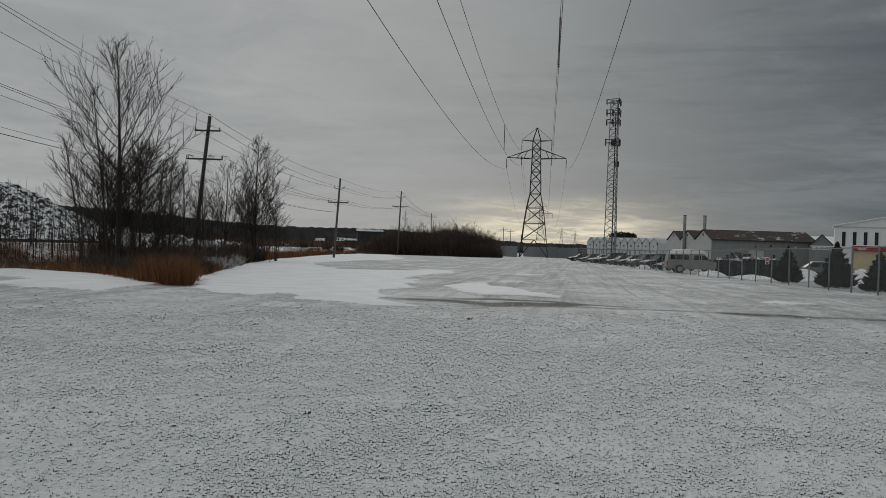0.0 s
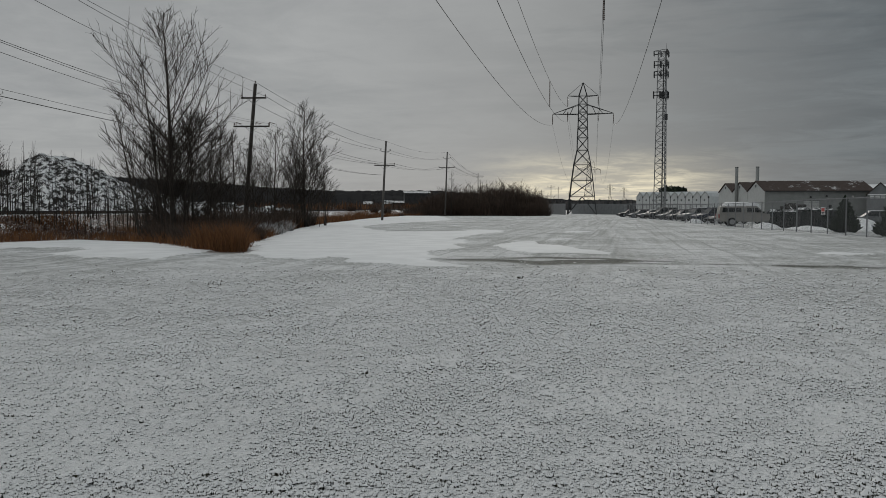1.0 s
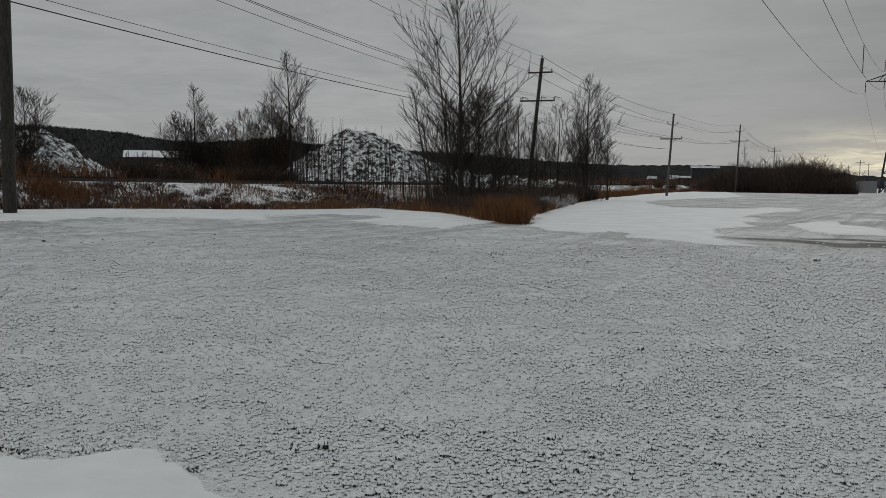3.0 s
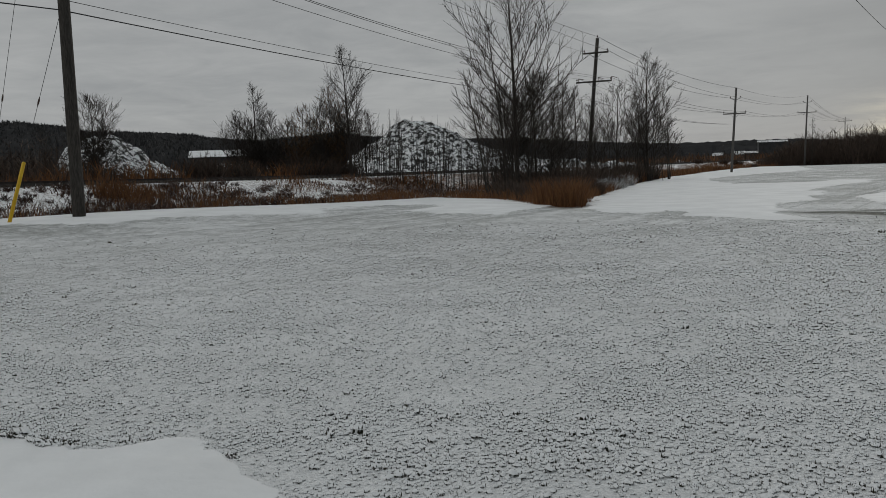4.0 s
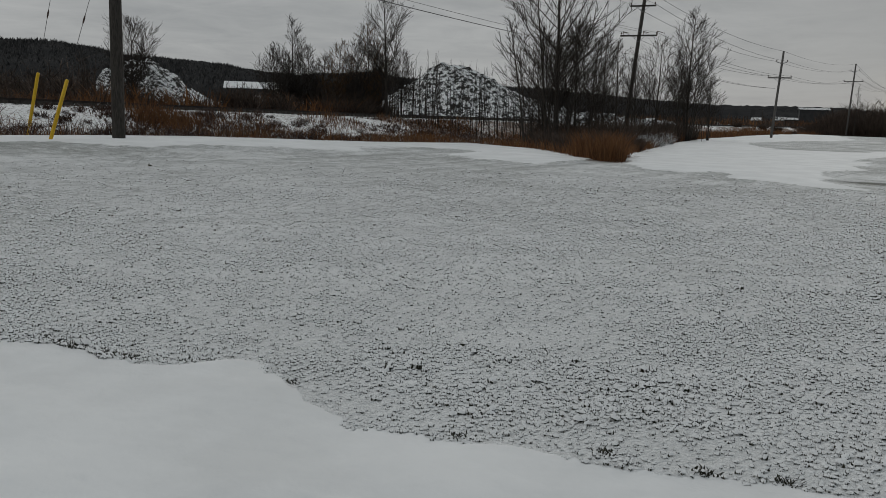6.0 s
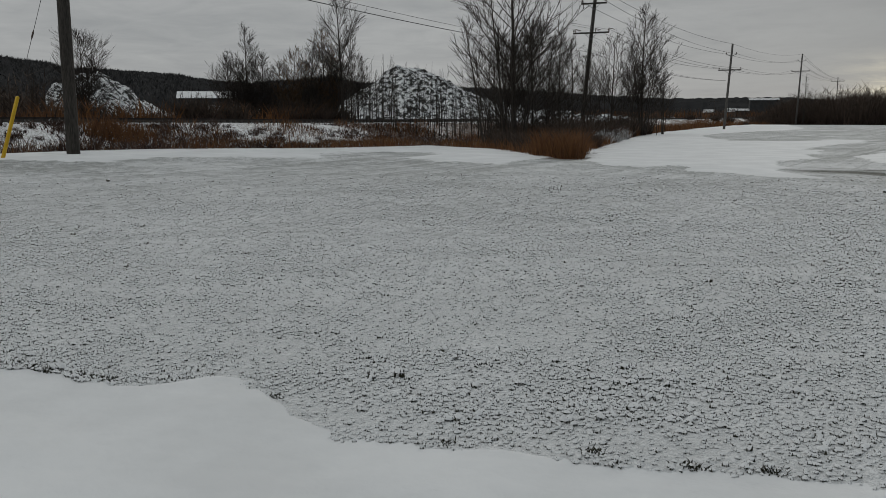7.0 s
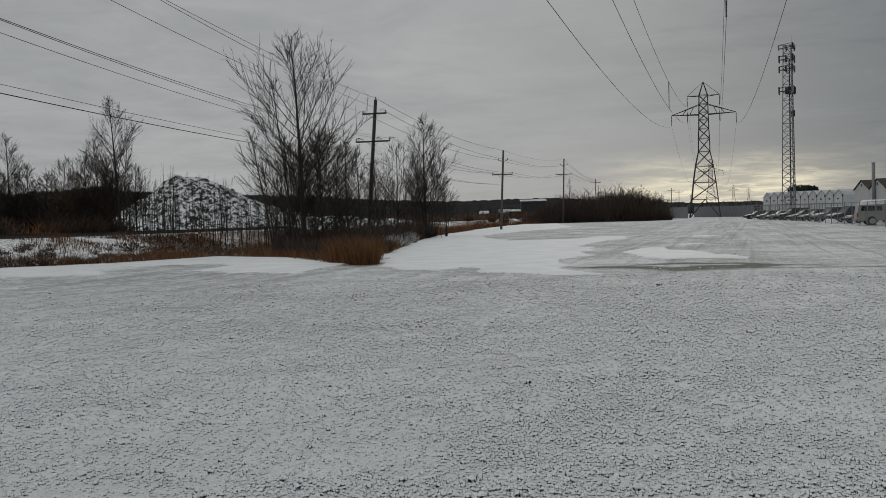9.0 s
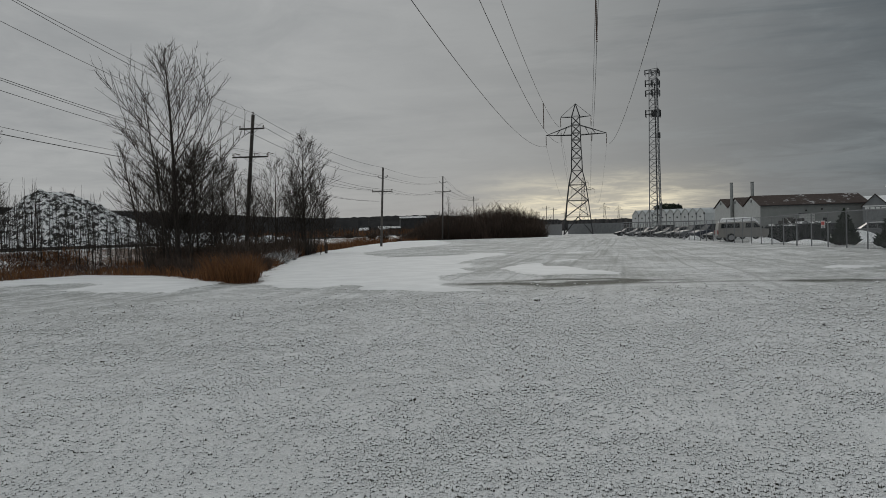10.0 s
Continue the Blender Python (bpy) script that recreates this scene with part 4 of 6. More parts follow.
# ---- railway ----
track = thing("railway_track", (0, 0, 0), "rusty railway line on a snowy bank", "railway")
ys = [-60 + 8 * i for i in range(46)]
for side in (-0.72, 0.72):
    rail = Mesher().tube([(float(rail_x(y)) + side, y, float(rail_z(y)) + 0.0) for y in ys], 0.12, 4)
    part("rail", rail, M_RAIL, track)
tie = Mesher()
for i in range(480):
    y = -55 + i * 0.62
    tie.box((float(rail_x(y)), y, float(rail_z(y)) - 0.13), (2.6, 0.25, 0.2))
tagged(part("tie_bed", tie, M_POLE, track), kind="stuff")
bed = Mesher()
pts = []
for y in ys:
    x, z = float(rail_x(y)), float(rail_z(y))
    pts += [(x - 2.2, y, z - 0.55), (x - 1.5, y, z - 0.20), (x + 1.5, y, z - 0.20), (x + 2.2, y, z - 0.55)]
bed.add(pts, [(i * 4 + j, i * 4 + j + 1, i * 4 + j + 5, i * 4 + j + 4) for i in range(len(ys) - 1) for j in range(3)])
part("ballast", bed, M_BALLAST, track, "dark ballast with snow on it")

# ---- rubble heaps ----


def heap(bearing, r, outline, depth, seed, label):
    """A heap with a lumpy surface; outline: (degrees across, height) along its crest."""
    cx, cy, cz = spot(bearing, r)
    t = np.linspace(0, 1, 190)
    u = np.linspace(-1, 1, 66)
    T, U = np.meshgrid(t, u, indexing="ij")
    deg = outline[0][0] + (outline[-1][0] - outline[0][0]) * T
    crest = np.interp(deg, [o[0] for o in outline], [o[1] for o in outline])
    h = crest * np.clip(1 - np.abs(U) ** 1.25, 0, 1)
    across = np.radians(deg - bearing) * r
    back = U * depth
    lumps = (value_noise(across, back, 1.6, seed) - 0.5) * 0.55 + (value_noise(across, back, 0.7, seed + 1) - 0.5) * 0.42 + (value_noise(across, back, 0.4, seed + 2) - 0.5) * 0.34
    h = h + lumps * np.clip(h, 0, 1.2)
    b = radians(bearing)
    x = cx + across * math.cos(b) + back * math.sin(b)
    y = cy - across * math.sin(b) + back * math.cos(b)
    pts = [(float(p), float(q), float(w)) for p, q, w in zip((x - cx).ravel(), (y - cy).ravel(), (h - 0.4).ravel())]
    nu = len(u)
    faces = [(i * nu + j, (i + 1) * nu + j, (i + 1) * nu + j + 1, i * nu + j + 1) for i in range(len(t) - 1) for j in range(nu - 1)]
    single("debris_mound", Mesher().add(pts, faces), M_PILE, label, "heap", at=(cx, cy, cz))


heap(-26.5, 112, [(-33.6, 0.3), (-32.4, 3.2), (-31.4, 4.8), (-29.6, 7.0), (-28.4, 8.4), (-27.7, 8.7), (-26.2, 8.2), (-24.5, 6.7), (-23, 5.3), (-21.3, 4.1), (-19, 3.2), (-16, 2.8), (-13, 2.2), (-10.8, 0.4)], 13, 201, "long heap of dark rubble dusted with snow")
heap(-46.0, 100, [(-50.6, 0.4), (-50.0, 3.6), (-49.3, 5.6), (-47.8, 6.8), (-46.7, 7.1), (-45.1, 5.5), (-42.9, 2.8), (-41.0, 0.4)], 11, 211, "conical heap of rubble under patchy snow")
heap(-9.7, 240, [(-11.3, 0.3), (-10.6, 2.6), (-9.6, 1.6), (-8.6, 0.2)], 6, 221, "small snow-covered mound past the brush")

heap(-38.5, 165, [(-45, 0.3), (-43.5, 2.2), (-42, 3.6), (-40.4, 4.3), (-39, 4.5), (-37, 4.0), (-35, 3.2), (-33, 1.5), (-32, 0.3)], 9, 231, "low spoil bank dusted with snow before the shed")

# ---- far hills and woods ----


def hills():
    deg = np.arange(-100, 60, 0.25)
    elev = np.interp(deg, [-100, -60, -55, -52, -49.4, -48.3, -43.6, -39.7, -37.6, -34.5, -32.5, -31, -28, -23, -21, -15, -10.6, -6, -3, 3, 6, 30, 60],
                     [2.8, 3.0, 3.22, 3.3, 2.98, 2.62, 2.5, 2.0, 1.80, 2.05, 2.25, 1.9, 1.7, 1.5, 1.38, 1.0, 0.74, 0.76, 0.72, 0.30, 0.10, 0.1, 0.1])
    m, n = Mesher(), 14
    r0, r1 = 620.0, 1100.0
    g = np.random.default_rng(3)
    pts = []
    for i, d in enumerate(deg):
        for j in range(n):
            r = r0 + (r1 - r0) * j / (n - 1)
            h = 1.6 + r1 * math.tan(radians(elev[i])) * (0.985 if j else 1) * min(1, j / (n - 1)) ** 0.6 - 5 * (j == 0)
            h += 2.5 * (float(value_noise(d * 8, j * 1.0, 2.0, 301)) - 0.5)
            pts.append((r * math.sin(radians(d)), r * math.cos(radians(d)), h))
    m.add(pts, [(i * n + j, i * n + j + 1, (i + 1) * n + j + 1, (i + 1) * n + j) for i in range(len(deg) - 1) for j in range(n - 1)])
    single("wooded_hill", m, M_HILL, "distant wooded hills under grey sky", "hill", "structure")
    # leafless trees of the hill
    k = 42000
    d, j = g.uniform(-70, 2, k), g.uniform(0, 1, k) ** 0.8
    r = r0 + (r1 - r0) * j
    e = np.interp(d, deg, elev)
    z = 1.6 + r1 * np.tan(np.radians(e)) * 0.985 * j ** 0.6 - 2.5
    size = g.uniform(2.4, 5.6, k) * np.where(e < 1.2, 0.45, 1.0) * (0.7 + 0.6 * value_noise(d, j * 3, 1.5, 305))
    blades("far_woods", r * np.sin(np.radians(d)), r * np.cos(np.radians(d)), z, size, 1.5, 0.5, M_FOREST, "distant leafless woods on the hills", "woods", 306)


hills()


def rough_land():
    """Brown scrub covering the flat land past the railway."""
    g = np.random.default_rng(12)
    for name, n, h0, h1, w, mat, lab in (("rough_scrub", 36000, 0.9, 2.8, 0.13, M_HEDGE, "dark leafless scrub across the land past the railway"), ("rusty_weeds", 26000, 1.3, 2.6, 0.14, M_REED, "rust-brown weeds across the land past the railway")):
        r, b = 60 * (420 / 60) ** g.uniform(0, 1, n), np.radians(g.uniform(-80, -3, n))
        x, y = r * np.sin(b), r * np.cos(b)
        ok = (x < rail_x(y) - 4) & ((np.degrees(b) < -32.5) | (r > 120) & (np.degrees(b) > -20)) & (value_noise(x, y, 14, 91 if mat is M_REED else 92) > 0.36)
        x, y = x[ok], y[ok]
        k = np.clip(np.hypot(x, y) / 120, 0.8, 2.2)
        blades(name, x, y, ground_z(x, y) - 0.1, g.uniform(h0, h1, len(x)) * k ** 0.5, w * k, 0.7, mat, lab, "scrub", 13)


rough_land()

# low wood line beyond the tower and the works
w = Mesher()
g = random.Random(17)
for k in range(900):
    d, r = g.uniform(3, 34), g.uniform(420, 560)
    x, y = r * math.sin(radians(d)), r * math.cos(radians(d))
    z, h, q = gz(x, y), g.uniform(2.5, 6), g.uniform(1, 3)
    w.add([(x - q, y, z), (x + q, y, z), (x + q * 0.8, y + 1, z + h * 0.7), (x, y, z + h), (x - q * 0.8, y + 1, z + h * 0.6), (x, y - q, z + h * 0.4)],
          [(0, 1, 5), (1, 2, 5), (2, 3, 5), (3, 4, 5), (4, 0, 5)])
single("tree_line", w, M_FOREST, "low dark line of far trees", "woods", "stuff")


def far_house(bearing, r, wx, wy, h, roof, label, wall_mat, roof_mat, rz=0.0):
    x, y, z = spot(bearing, r)
    t = thing("far_building", (x, y, z), label, "building", "far buildings", rz)
    part("wall", Mesher().box((0, 0, h / 2), (wx, wy, h)), wall_mat, t)
    part("roof", Mesher().prism([(-wy / 2 - 0.4, h + 0.01), (wy / 2 + 0.4, h + 0.01), (0, h + roof)], "x", -wx / 2 - 0.5, wx / 2 + 0.5), roof_mat, t)
    return t


far_house(-40.3, 190, 11, 11, 5.9, 1.5, "long low shed with a snow-covered roof", M_STEEL_DARK, M_SNOW, 40)
far_house(-6.8, 640, 7, 7, 3.5, 2.4, "far houses with snow-patched roofs", M_STEEL_DARK, M_PILE)
far_house(-8.1, 600, 6, 6, 3.0, 2.0, "far houses with snow-patched roofs", M_STEEL_DARK, M_PILE)
far_house(-4.9, 420, 12, 9, 8.4, 0.9, "dark shed with a snow-patched roof behind the poles", M_STEEL_DARK, M_PILE, 10)
far_house(-6.1, 420, 6, 6, 3.6, 1.0, "small dark sheds on the rough ground", M_STEEL_DARK, M_PILE, 10)

# ---- wooden poles and their wires ----


def insulator(m, x, y, z, h=0.22):
    m.tube([(x, y, z), (x, y, z + h * 0.35), (x, y, z + h * 0.4), (x, y, z + h * 0.75), (x, y, z + h)], [0.018, 0.018, 0.07, 0.06, 0.03], 7)


def pole(at, top, arms, lean=0.0, r0=0.19, r1=0.11, mat=None, label="dark wooden power pole with crossarms", pins=True):
    """arms: (height, half width, kind)."""
    t = thing("power_pole", at, label, "power pole", "poles along the brush")
    part("shaft", Mesher().tube([(0, 0, -0.3), (lean * 0.5, 0, top * 0.5), (lean, 0, top)], [r0, (r0 + r1) / 2, r1], 10), mat or M_POLE, t, smooth=True)
    for z, half, kind in arms:
        q = lean * z / top
        if kind == "v":
            for s in (-1, 1):
                part("bracket", Mesher().beam((q, -0.05, z), (q + s * half, -0.05, z + 0.18), 0.07), M_STEEL, t)
                ins = Mesher()
                insulator(ins, q + s * half, -0.05, z + 0.18, 0.26)
                part("insulator", ins, M_PORCELAIN, t)
            continue
        part("crossarm", Mesher().box((q, -r1 - 0.04, z), (half * 2, 0.10, 0.14)), mat or M_POLE, t)
        for s in (-1, 1):
            part("brace", Mesher().beam((q, -r1 - 0.09, z - 0.55), (q + s * 0.6, -r1 - 0.09, z - 0.05), 0.035), M_STEEL, t)
            ins = Mesher()
            insulator(ins, q + s * (half - 0.08), -r1 - 0.04, z + 0.07, 0.24)
            part("insulator", ins, M_PORCELAIN, t)
        if kind == "switch":
            for s in (-0.85, 0.25, 1.0):
                u = q + s * half
                part("cutout", Mesher().tube([(u, -0.2, z + 0.05), (u, -0.2, z + 0.38)], [0.035, 0.03], 6).beam((u, -0.2, z + 0.36), (u + 0.5, -0.25, z + 0.22), 0.05), M_PORCELAIN, t, "tilted fuse cutout")
    if pins:
        ins = Mesher()
        insulator(ins, lean, 0, top, 0.26)
        part("insulator", ins, M_PORCELAIN, t)
    return t


P0, P1, P2, P3, P4 = (-21.75, 19.3), (-22.3, 77.1), (-14.0, 111.4), (-9.9, 189.8), (-3.9, 282.0)
Z0, Z1, Z2, Z3, Z4 = (gz(*p) for p in (P0, P1, P2, P3, P4))
pole((*P0, Z0), 13.6, [(13.2, 1.2, "pin"), (9.6, 1.7, "pin")], 0.06, 0.20, 0.15, label="thick dark wooden power pole standing in snow")
pole((*P1, Z1), 12.25 - Z1, [(10.95 - Z1, 1.15, "pin"), (8.40 - Z1, 1.65, "switch")], 1.2, 0.20, 0.15, label="dark wooden power pole with two crossarms")
pole((*P2, Z2), 9.48 - Z2, [(8.02 - Z2, 0.6, "v"), (6.35 - Z2, 1.34, "pin")], 0.57, 0.16, 0.12, M_POLE_GREY, "grey wooden power pole with one crossarm", False)
pole((*P3, Z3), 12.6 - Z3, [(11.1 - Z3, 0.75, "v"), (9.2 - Z3, 1.75, "pin")], 0.5, 0.19, 0.14, M_POLE_GREY, "grey wooden power pole with one crossarm", False)
pole((*P4, Z4), 11.0 - Z4, [(9.8 - Z4, 1.8, "pin")], 0, 0.15, 0.10, M_POLE, "far wooden power pole with one crossarm", False)
for b, r, h in ((4.03, 400, 9.5), (4.5, 430, 9.0), (5.2, 520, 8.0), (-7.8, 430, 6.5), (3.4, 520, 9.0)):
    x, y, z = spot(b, r)
    pole((x, y, z), h - z, [(h - z - 1, 1.8, "pin")], 0, 0.16, 0.12, M_POLE, "far wooden power pole with one crossarm", False)


def wire(name, a, b, sag, r, label, group, n=28):
    pts = []
    for i in range(n + 1):
        u = i / n
        pts.append((a[0] + (b[0] - a[0]) * u, a[1] + (b[1] - a[1]) * u, a[2] + (b[2] - a[2]) * u - 4 * sag * u * (1 - u)))
    single(name, Mesher().tube(pts, r, 4), M_WIRE, label, "cable", group=group)


LOCAL = "thin dark power wire sagging between wooden poles"
tops = {0: [(0, 13.7), (-1.1, 13.2), (1.1, 13.2)], 1: [(1.2, 12.4), (0.0, 11.1), (2.15, 11.1)], 2: [(0.57, 9.48), (-0.12, 8.28), (1.1, 8.28)], 3: [(0.5, 12.6), (-0.3, 11.4), (1.2, 11.4)]}
lows = {0: [(-1.6, 9.75), (0.4, 9.4), (1.6, 8.9)], 1: [(-0.6, 8.75), (1.25, 8.7), (2.5, 8.65)], 2: [(-0.9, 6.56), (0.57, 6.48), (1.63, 6.56)], 3: [(-1.3, 9.4), (0.6, 9.3), (1.9, 9.4)]}
PS = [P0, P1, P2, P3]
for k in range(3):
    for table, sag in ((tops, 0.75), (lows, 0.75)):
        for (ax, az_), (bx, bz_) in zip(table[k], table[k + 1]):
            wire("power_wire", (PS[k][0] + ax, PS[k][1], az_), (PS[k + 1][0] + bx, PS[k + 1][1], bz_), sag, 0.014 if k == 0 else 0.017, LOCAL, "wires on the wooden poles")
for table in (tops, lows):
    for ax, az_ in table[0]:
        wire("power_wire", (P0[0] + ax, P0[1], az_), (P0[0] + ax - 1.5, P0[1] - 60, az_ + 0.6), 0.9, 0.014, LOCAL, "wires on the wooden poles")
    for ax, az_ in table[3]:
        wire("power_wire", (P3[0] + ax, P3[1], az_), (P4[0] + ax, P4[1], 10.4), 1.0, 0.02, LOCAL, "wires on the wooden poles")
COMM = "thick black communication cable slung below the power wires"
for z0, z1, r in ((6.95, 7.05, 0.012), (6.62, 6.75, 0.022)):
    wire("comm_cable", (P0[0], P0[1] - 0.2, z0), (P1[0] + 0.7, P1[1] - 0.2, z1), 0.42, r, COMM, "communication cables")
    wire("comm_cable", (P1[0] + 0.7, P1[1] - 0.2, z1), (P2[0], P2[1] - 0.2, 5.1), 0.6, r, COMM, "communication cables")
    wire("comm_cable", (P0[0], P0[1] - 0.2, z0), (P0[0] - 2.5, P0[1] - 50, z0 + 0.2), 0.5, r, COMM, "communication cables")
single("cable_clamp", Mesher().beam((0, 0, 0), (0.32, 0.05, 0.0), 0.05).tube([(0.3, 0.05, 0), (0.45, 0.07, -0.02)], [0.05, 0.03], 6), M_STEEL, "small steel cable clamp on the pole", "clamp", at=(P0[0] + 0.15, P0[1] - 0.16, 6.95))


def guy(foot, up, high, label):
    """An anchor cable with a plastic sleeve on its lower end."""
    f, u = Vector((*foot, gz(*foot) - 0.05)), Vector(up)
    t = thing("guy_cable", f, label, "guy cable", "guy cables of the pole")
    d = (u - f).normalized()
    part("cable", Mesher().tube([(0, 0, 0), tuple(u - f)], 0.008, 5), M_WIRE, t)
    part("sleeve", Mesher().tube([tuple(d * 0.02), tuple(d * 0.04), tuple(d * (high - 0.03)), tuple(d * high)], [0.045, 0.055, 0.055, 0.035], 8), M_YELLOW, t, "bright yellow plastic sleeve", True)
    q = d * (high + 1.9)
    part("strain_insulator", Mesher().tube([tuple(q - d * 0.14), tuple(q - d * 0.05), tuple(q + d * 0.05), tuple(q + d * 0.14)], [0.012, 0.028, 0.028, 0.012], 7), M_PORCELAIN, t)


guy((-21.9, 16.9), (P0[0], P0[1] - 0.15, 6.5), 1.95, "steel guy cable with a yellow sleeve beside the pole")
guy(spot(-53.6, 31.5)[:2], (P0[0] - 0.1, P0[1] - 0.1, 13.0), 2.3, "steel guy cable with a yellow sleeve rising from weeds")

# ---- lattice tower and its conductors ----
LINE = Vector((0.12, 0.9928, 0)).normalized()
SIDE = Vector((LINE.y, -LINE.x, 0))
T1 = Vector((25.9, 243.6, gz(25.9, 243.6)))


def lattice_face(m, a0, a1, b0, b1, w):
    m.beam(a0, b1, w)
    m.beam(b0, a1, w)


def lattice_tower(at, k, label, group="", bold=1.0):
    """A square lattice tower with two pairs of arms; k scales its height of about 37 m."""
    t = thing("transmission_tower", at, label, "transmission tower", group, math.degrees(math.atan2(-LINE.x, LINE.y)))
    levels = [(0, 4.0), (5.0, 3.45), (9.6, 2.95), (14.0, 2.35), (18.0, 1.5), (21.5, 1.45), (24.2, 1.3), (26.6, 1.25), (28.6, 1.2), (30.8, 1.15), (33.2, 1.1)]
    levels = [(z * k, h * k) for z, h in levels]
    corners = [(-1, -1), (1, -1), (1, 1), (-1, 1)]

    def pt(i, c):
        z, h = levels[i]
        return Vector((corners[c % 4][0] * h, corners[c % 4][1] * h, z))
    for c in range(4):
        leg = Mesher().tube([pt(i, c) for i in range(len(levels))], 0.18 * k * bold, 4)
        part("leg", leg, M_STEEL_DARK, t)
    m = Mesher()
    for i in range(len(levels) - 1):
        for c in range(4):
            a0, b0, a1, b1 = pt(i, c), pt(i, c + 1), pt(i + 1, c), pt(i + 1, c + 1)
            if i == 0:
                mid = (a1 + b1) / 2
                m.beam(a0, mid, 0.16 * k * bold)
                m.beam(b0, mid, 0.16 * k * bold)
            else:
                lattice_face(m, a0, a1, b0, b1, 0.13 * k * bold)
            m.beam(a1, b1, 0.12 * k * bold)
    tagged(part("bracing", m, M_STEEL_DARK, t), kind="stuff")
    peak = Mesher()
    top = Vector((0, 0, 36.8 * k))
    for c in range(4):
        peak.beam(pt(-1, c), top, 0.18 * k * bold)
    part("peak", peak, M_STEEL_DARK, t)
    for s in (-1, 1):
        tip = Vector((s * 8.4 * k, 0, 28.2 * k))
        arm = Mesher()
        for q in (-1, 1):
            a, b = Vector((s * 1.2 * k, q * 1.2 * k, 28.0 * k)), Vector((s * 1.1 * k, q * 1.1 * k, 30.7 * k))
            arm.beam(a, tip, 0.18 * k * bold).beam(b, tip, 0.15 * k * bold)
            for u, w in ((0.33, 0.2), (0.6, 0.45)):
                arm.beam(a.lerp(tip, u), b.lerp(tip, w), 0.09 * k * bold)
        part("lower_arm", arm, M_STEEL_DARK, t)
        tip = Vector((s * 4.2 * k, 0, 33.2 * k))
        arm = Mesher()
        for q in (-1, 1):
            arm.beam(Vector((s * 1.1 * k, q * 1.1 * k, 33.0 * k)), tip, 0.15 * k * bold)
        arm.beam(top, tip, 0.10 * k * bold)
        part("upper_arm", arm, M_STEEL_DARK, t)
        for ax, z in ((8.4, 28.1), (4.2, 28.9), (4.2, 33.1)):
            m = Mesher()
            x = s * ax * k
            for j in range(12):
                zz = z * k - 0.25 * k - j * 0.2 * k
                m.tube([(x, 0, zz), (x, 0, zz - 0.05 * k), (x, 0, zz - 0.16 * k), (x, 0, zz - 0.2 * k)], [0.03 * k, 0.14 * k, 0.11 * k, 0.03 * k], 6)
            m.tube([(x, 0, z * k), (x, 0, z * k - 2.9 * k)], 0.05 * k, 5)
            part("insulator_string", m, M_PORCELAIN, t)
    return t


lattice_tower(T1, 1.0, "tall dark lattice transmission tower at the field end")
T2 = Vector((67.5, 595, gz(67.5, 595)))
lattice_tower(T2, 0.95, "distant lattice transmission tower", "far towers")
lattice_tower(Vector(spot(7.85, 1250)), 0.85, "distant lattice transmission tower", "far towers", 1.5)
lattice_tower(Vector(spot(8.75, 1500)), 0.85, "distant lattice transmission tower", "far towers", 1.5)
T0 = T1 - LINE * 300
COND = "heavy dark transmission conductor sagging overhead"
ends = {"lo": (8.4, 25.2), "li": (4.2, 26.0), "up": (4.2, 30.2)}
paths = {}
for key, (off, z) in ends.items():
    for s in (-1, 1):
        a = T1 + SIDE * (s * off) + Vector((0, 0, z))
        b = T0 + SIDE * (s * off) + Vector((0, 0, z + 1.9))
        sag = {"lo": 7.9, "li": 7.9, "up": 7.6}[key]
        paths[key, s] = (a, b, sag)
        wire("conductor", a, b, sag, 0.030, COND, "conductors of the transmission line", 60)
        c = T2 + SIDE * (s * off * 0.95) + Vector((0, 0, z * 0.95))
        wire("conductor", a, c, 11.0, 0.026, COND, "conductors of the transmission line", 40)


def on_wire(key, s, d):
    a, b, sag = paths[key, s]
    u = d / 300
    return a.lerp(b, u) - Vector((0, 0, 4 * sag * u * (1 - u)))


def spacer(s, d, label):
    """An insulating rod between the upper and the inner lower conductor."""
    hi, lo = on_wire("up", s, d), on_wire("li", s, d)
    n = 26
    pts, rad = [], []
    for i in range(n * 2 + 1):
        pts.append(hi.lerp(lo, i / (n * 2)))
        rad.append(0.10 if i % 2 else 0.04)
    single("phase_spacer", Mesher().tube([p - hi for p in pts], rad, 6), M_PORCELAIN, label, "insulator", at=hi, group="spacers on the conductors")


spacer(-1, 96, "ribbed insulating rod hanging between two conductors")
spacer(1, 168, "ribbed insulating rod hanging between two conductors")

# ---- cell tower ----


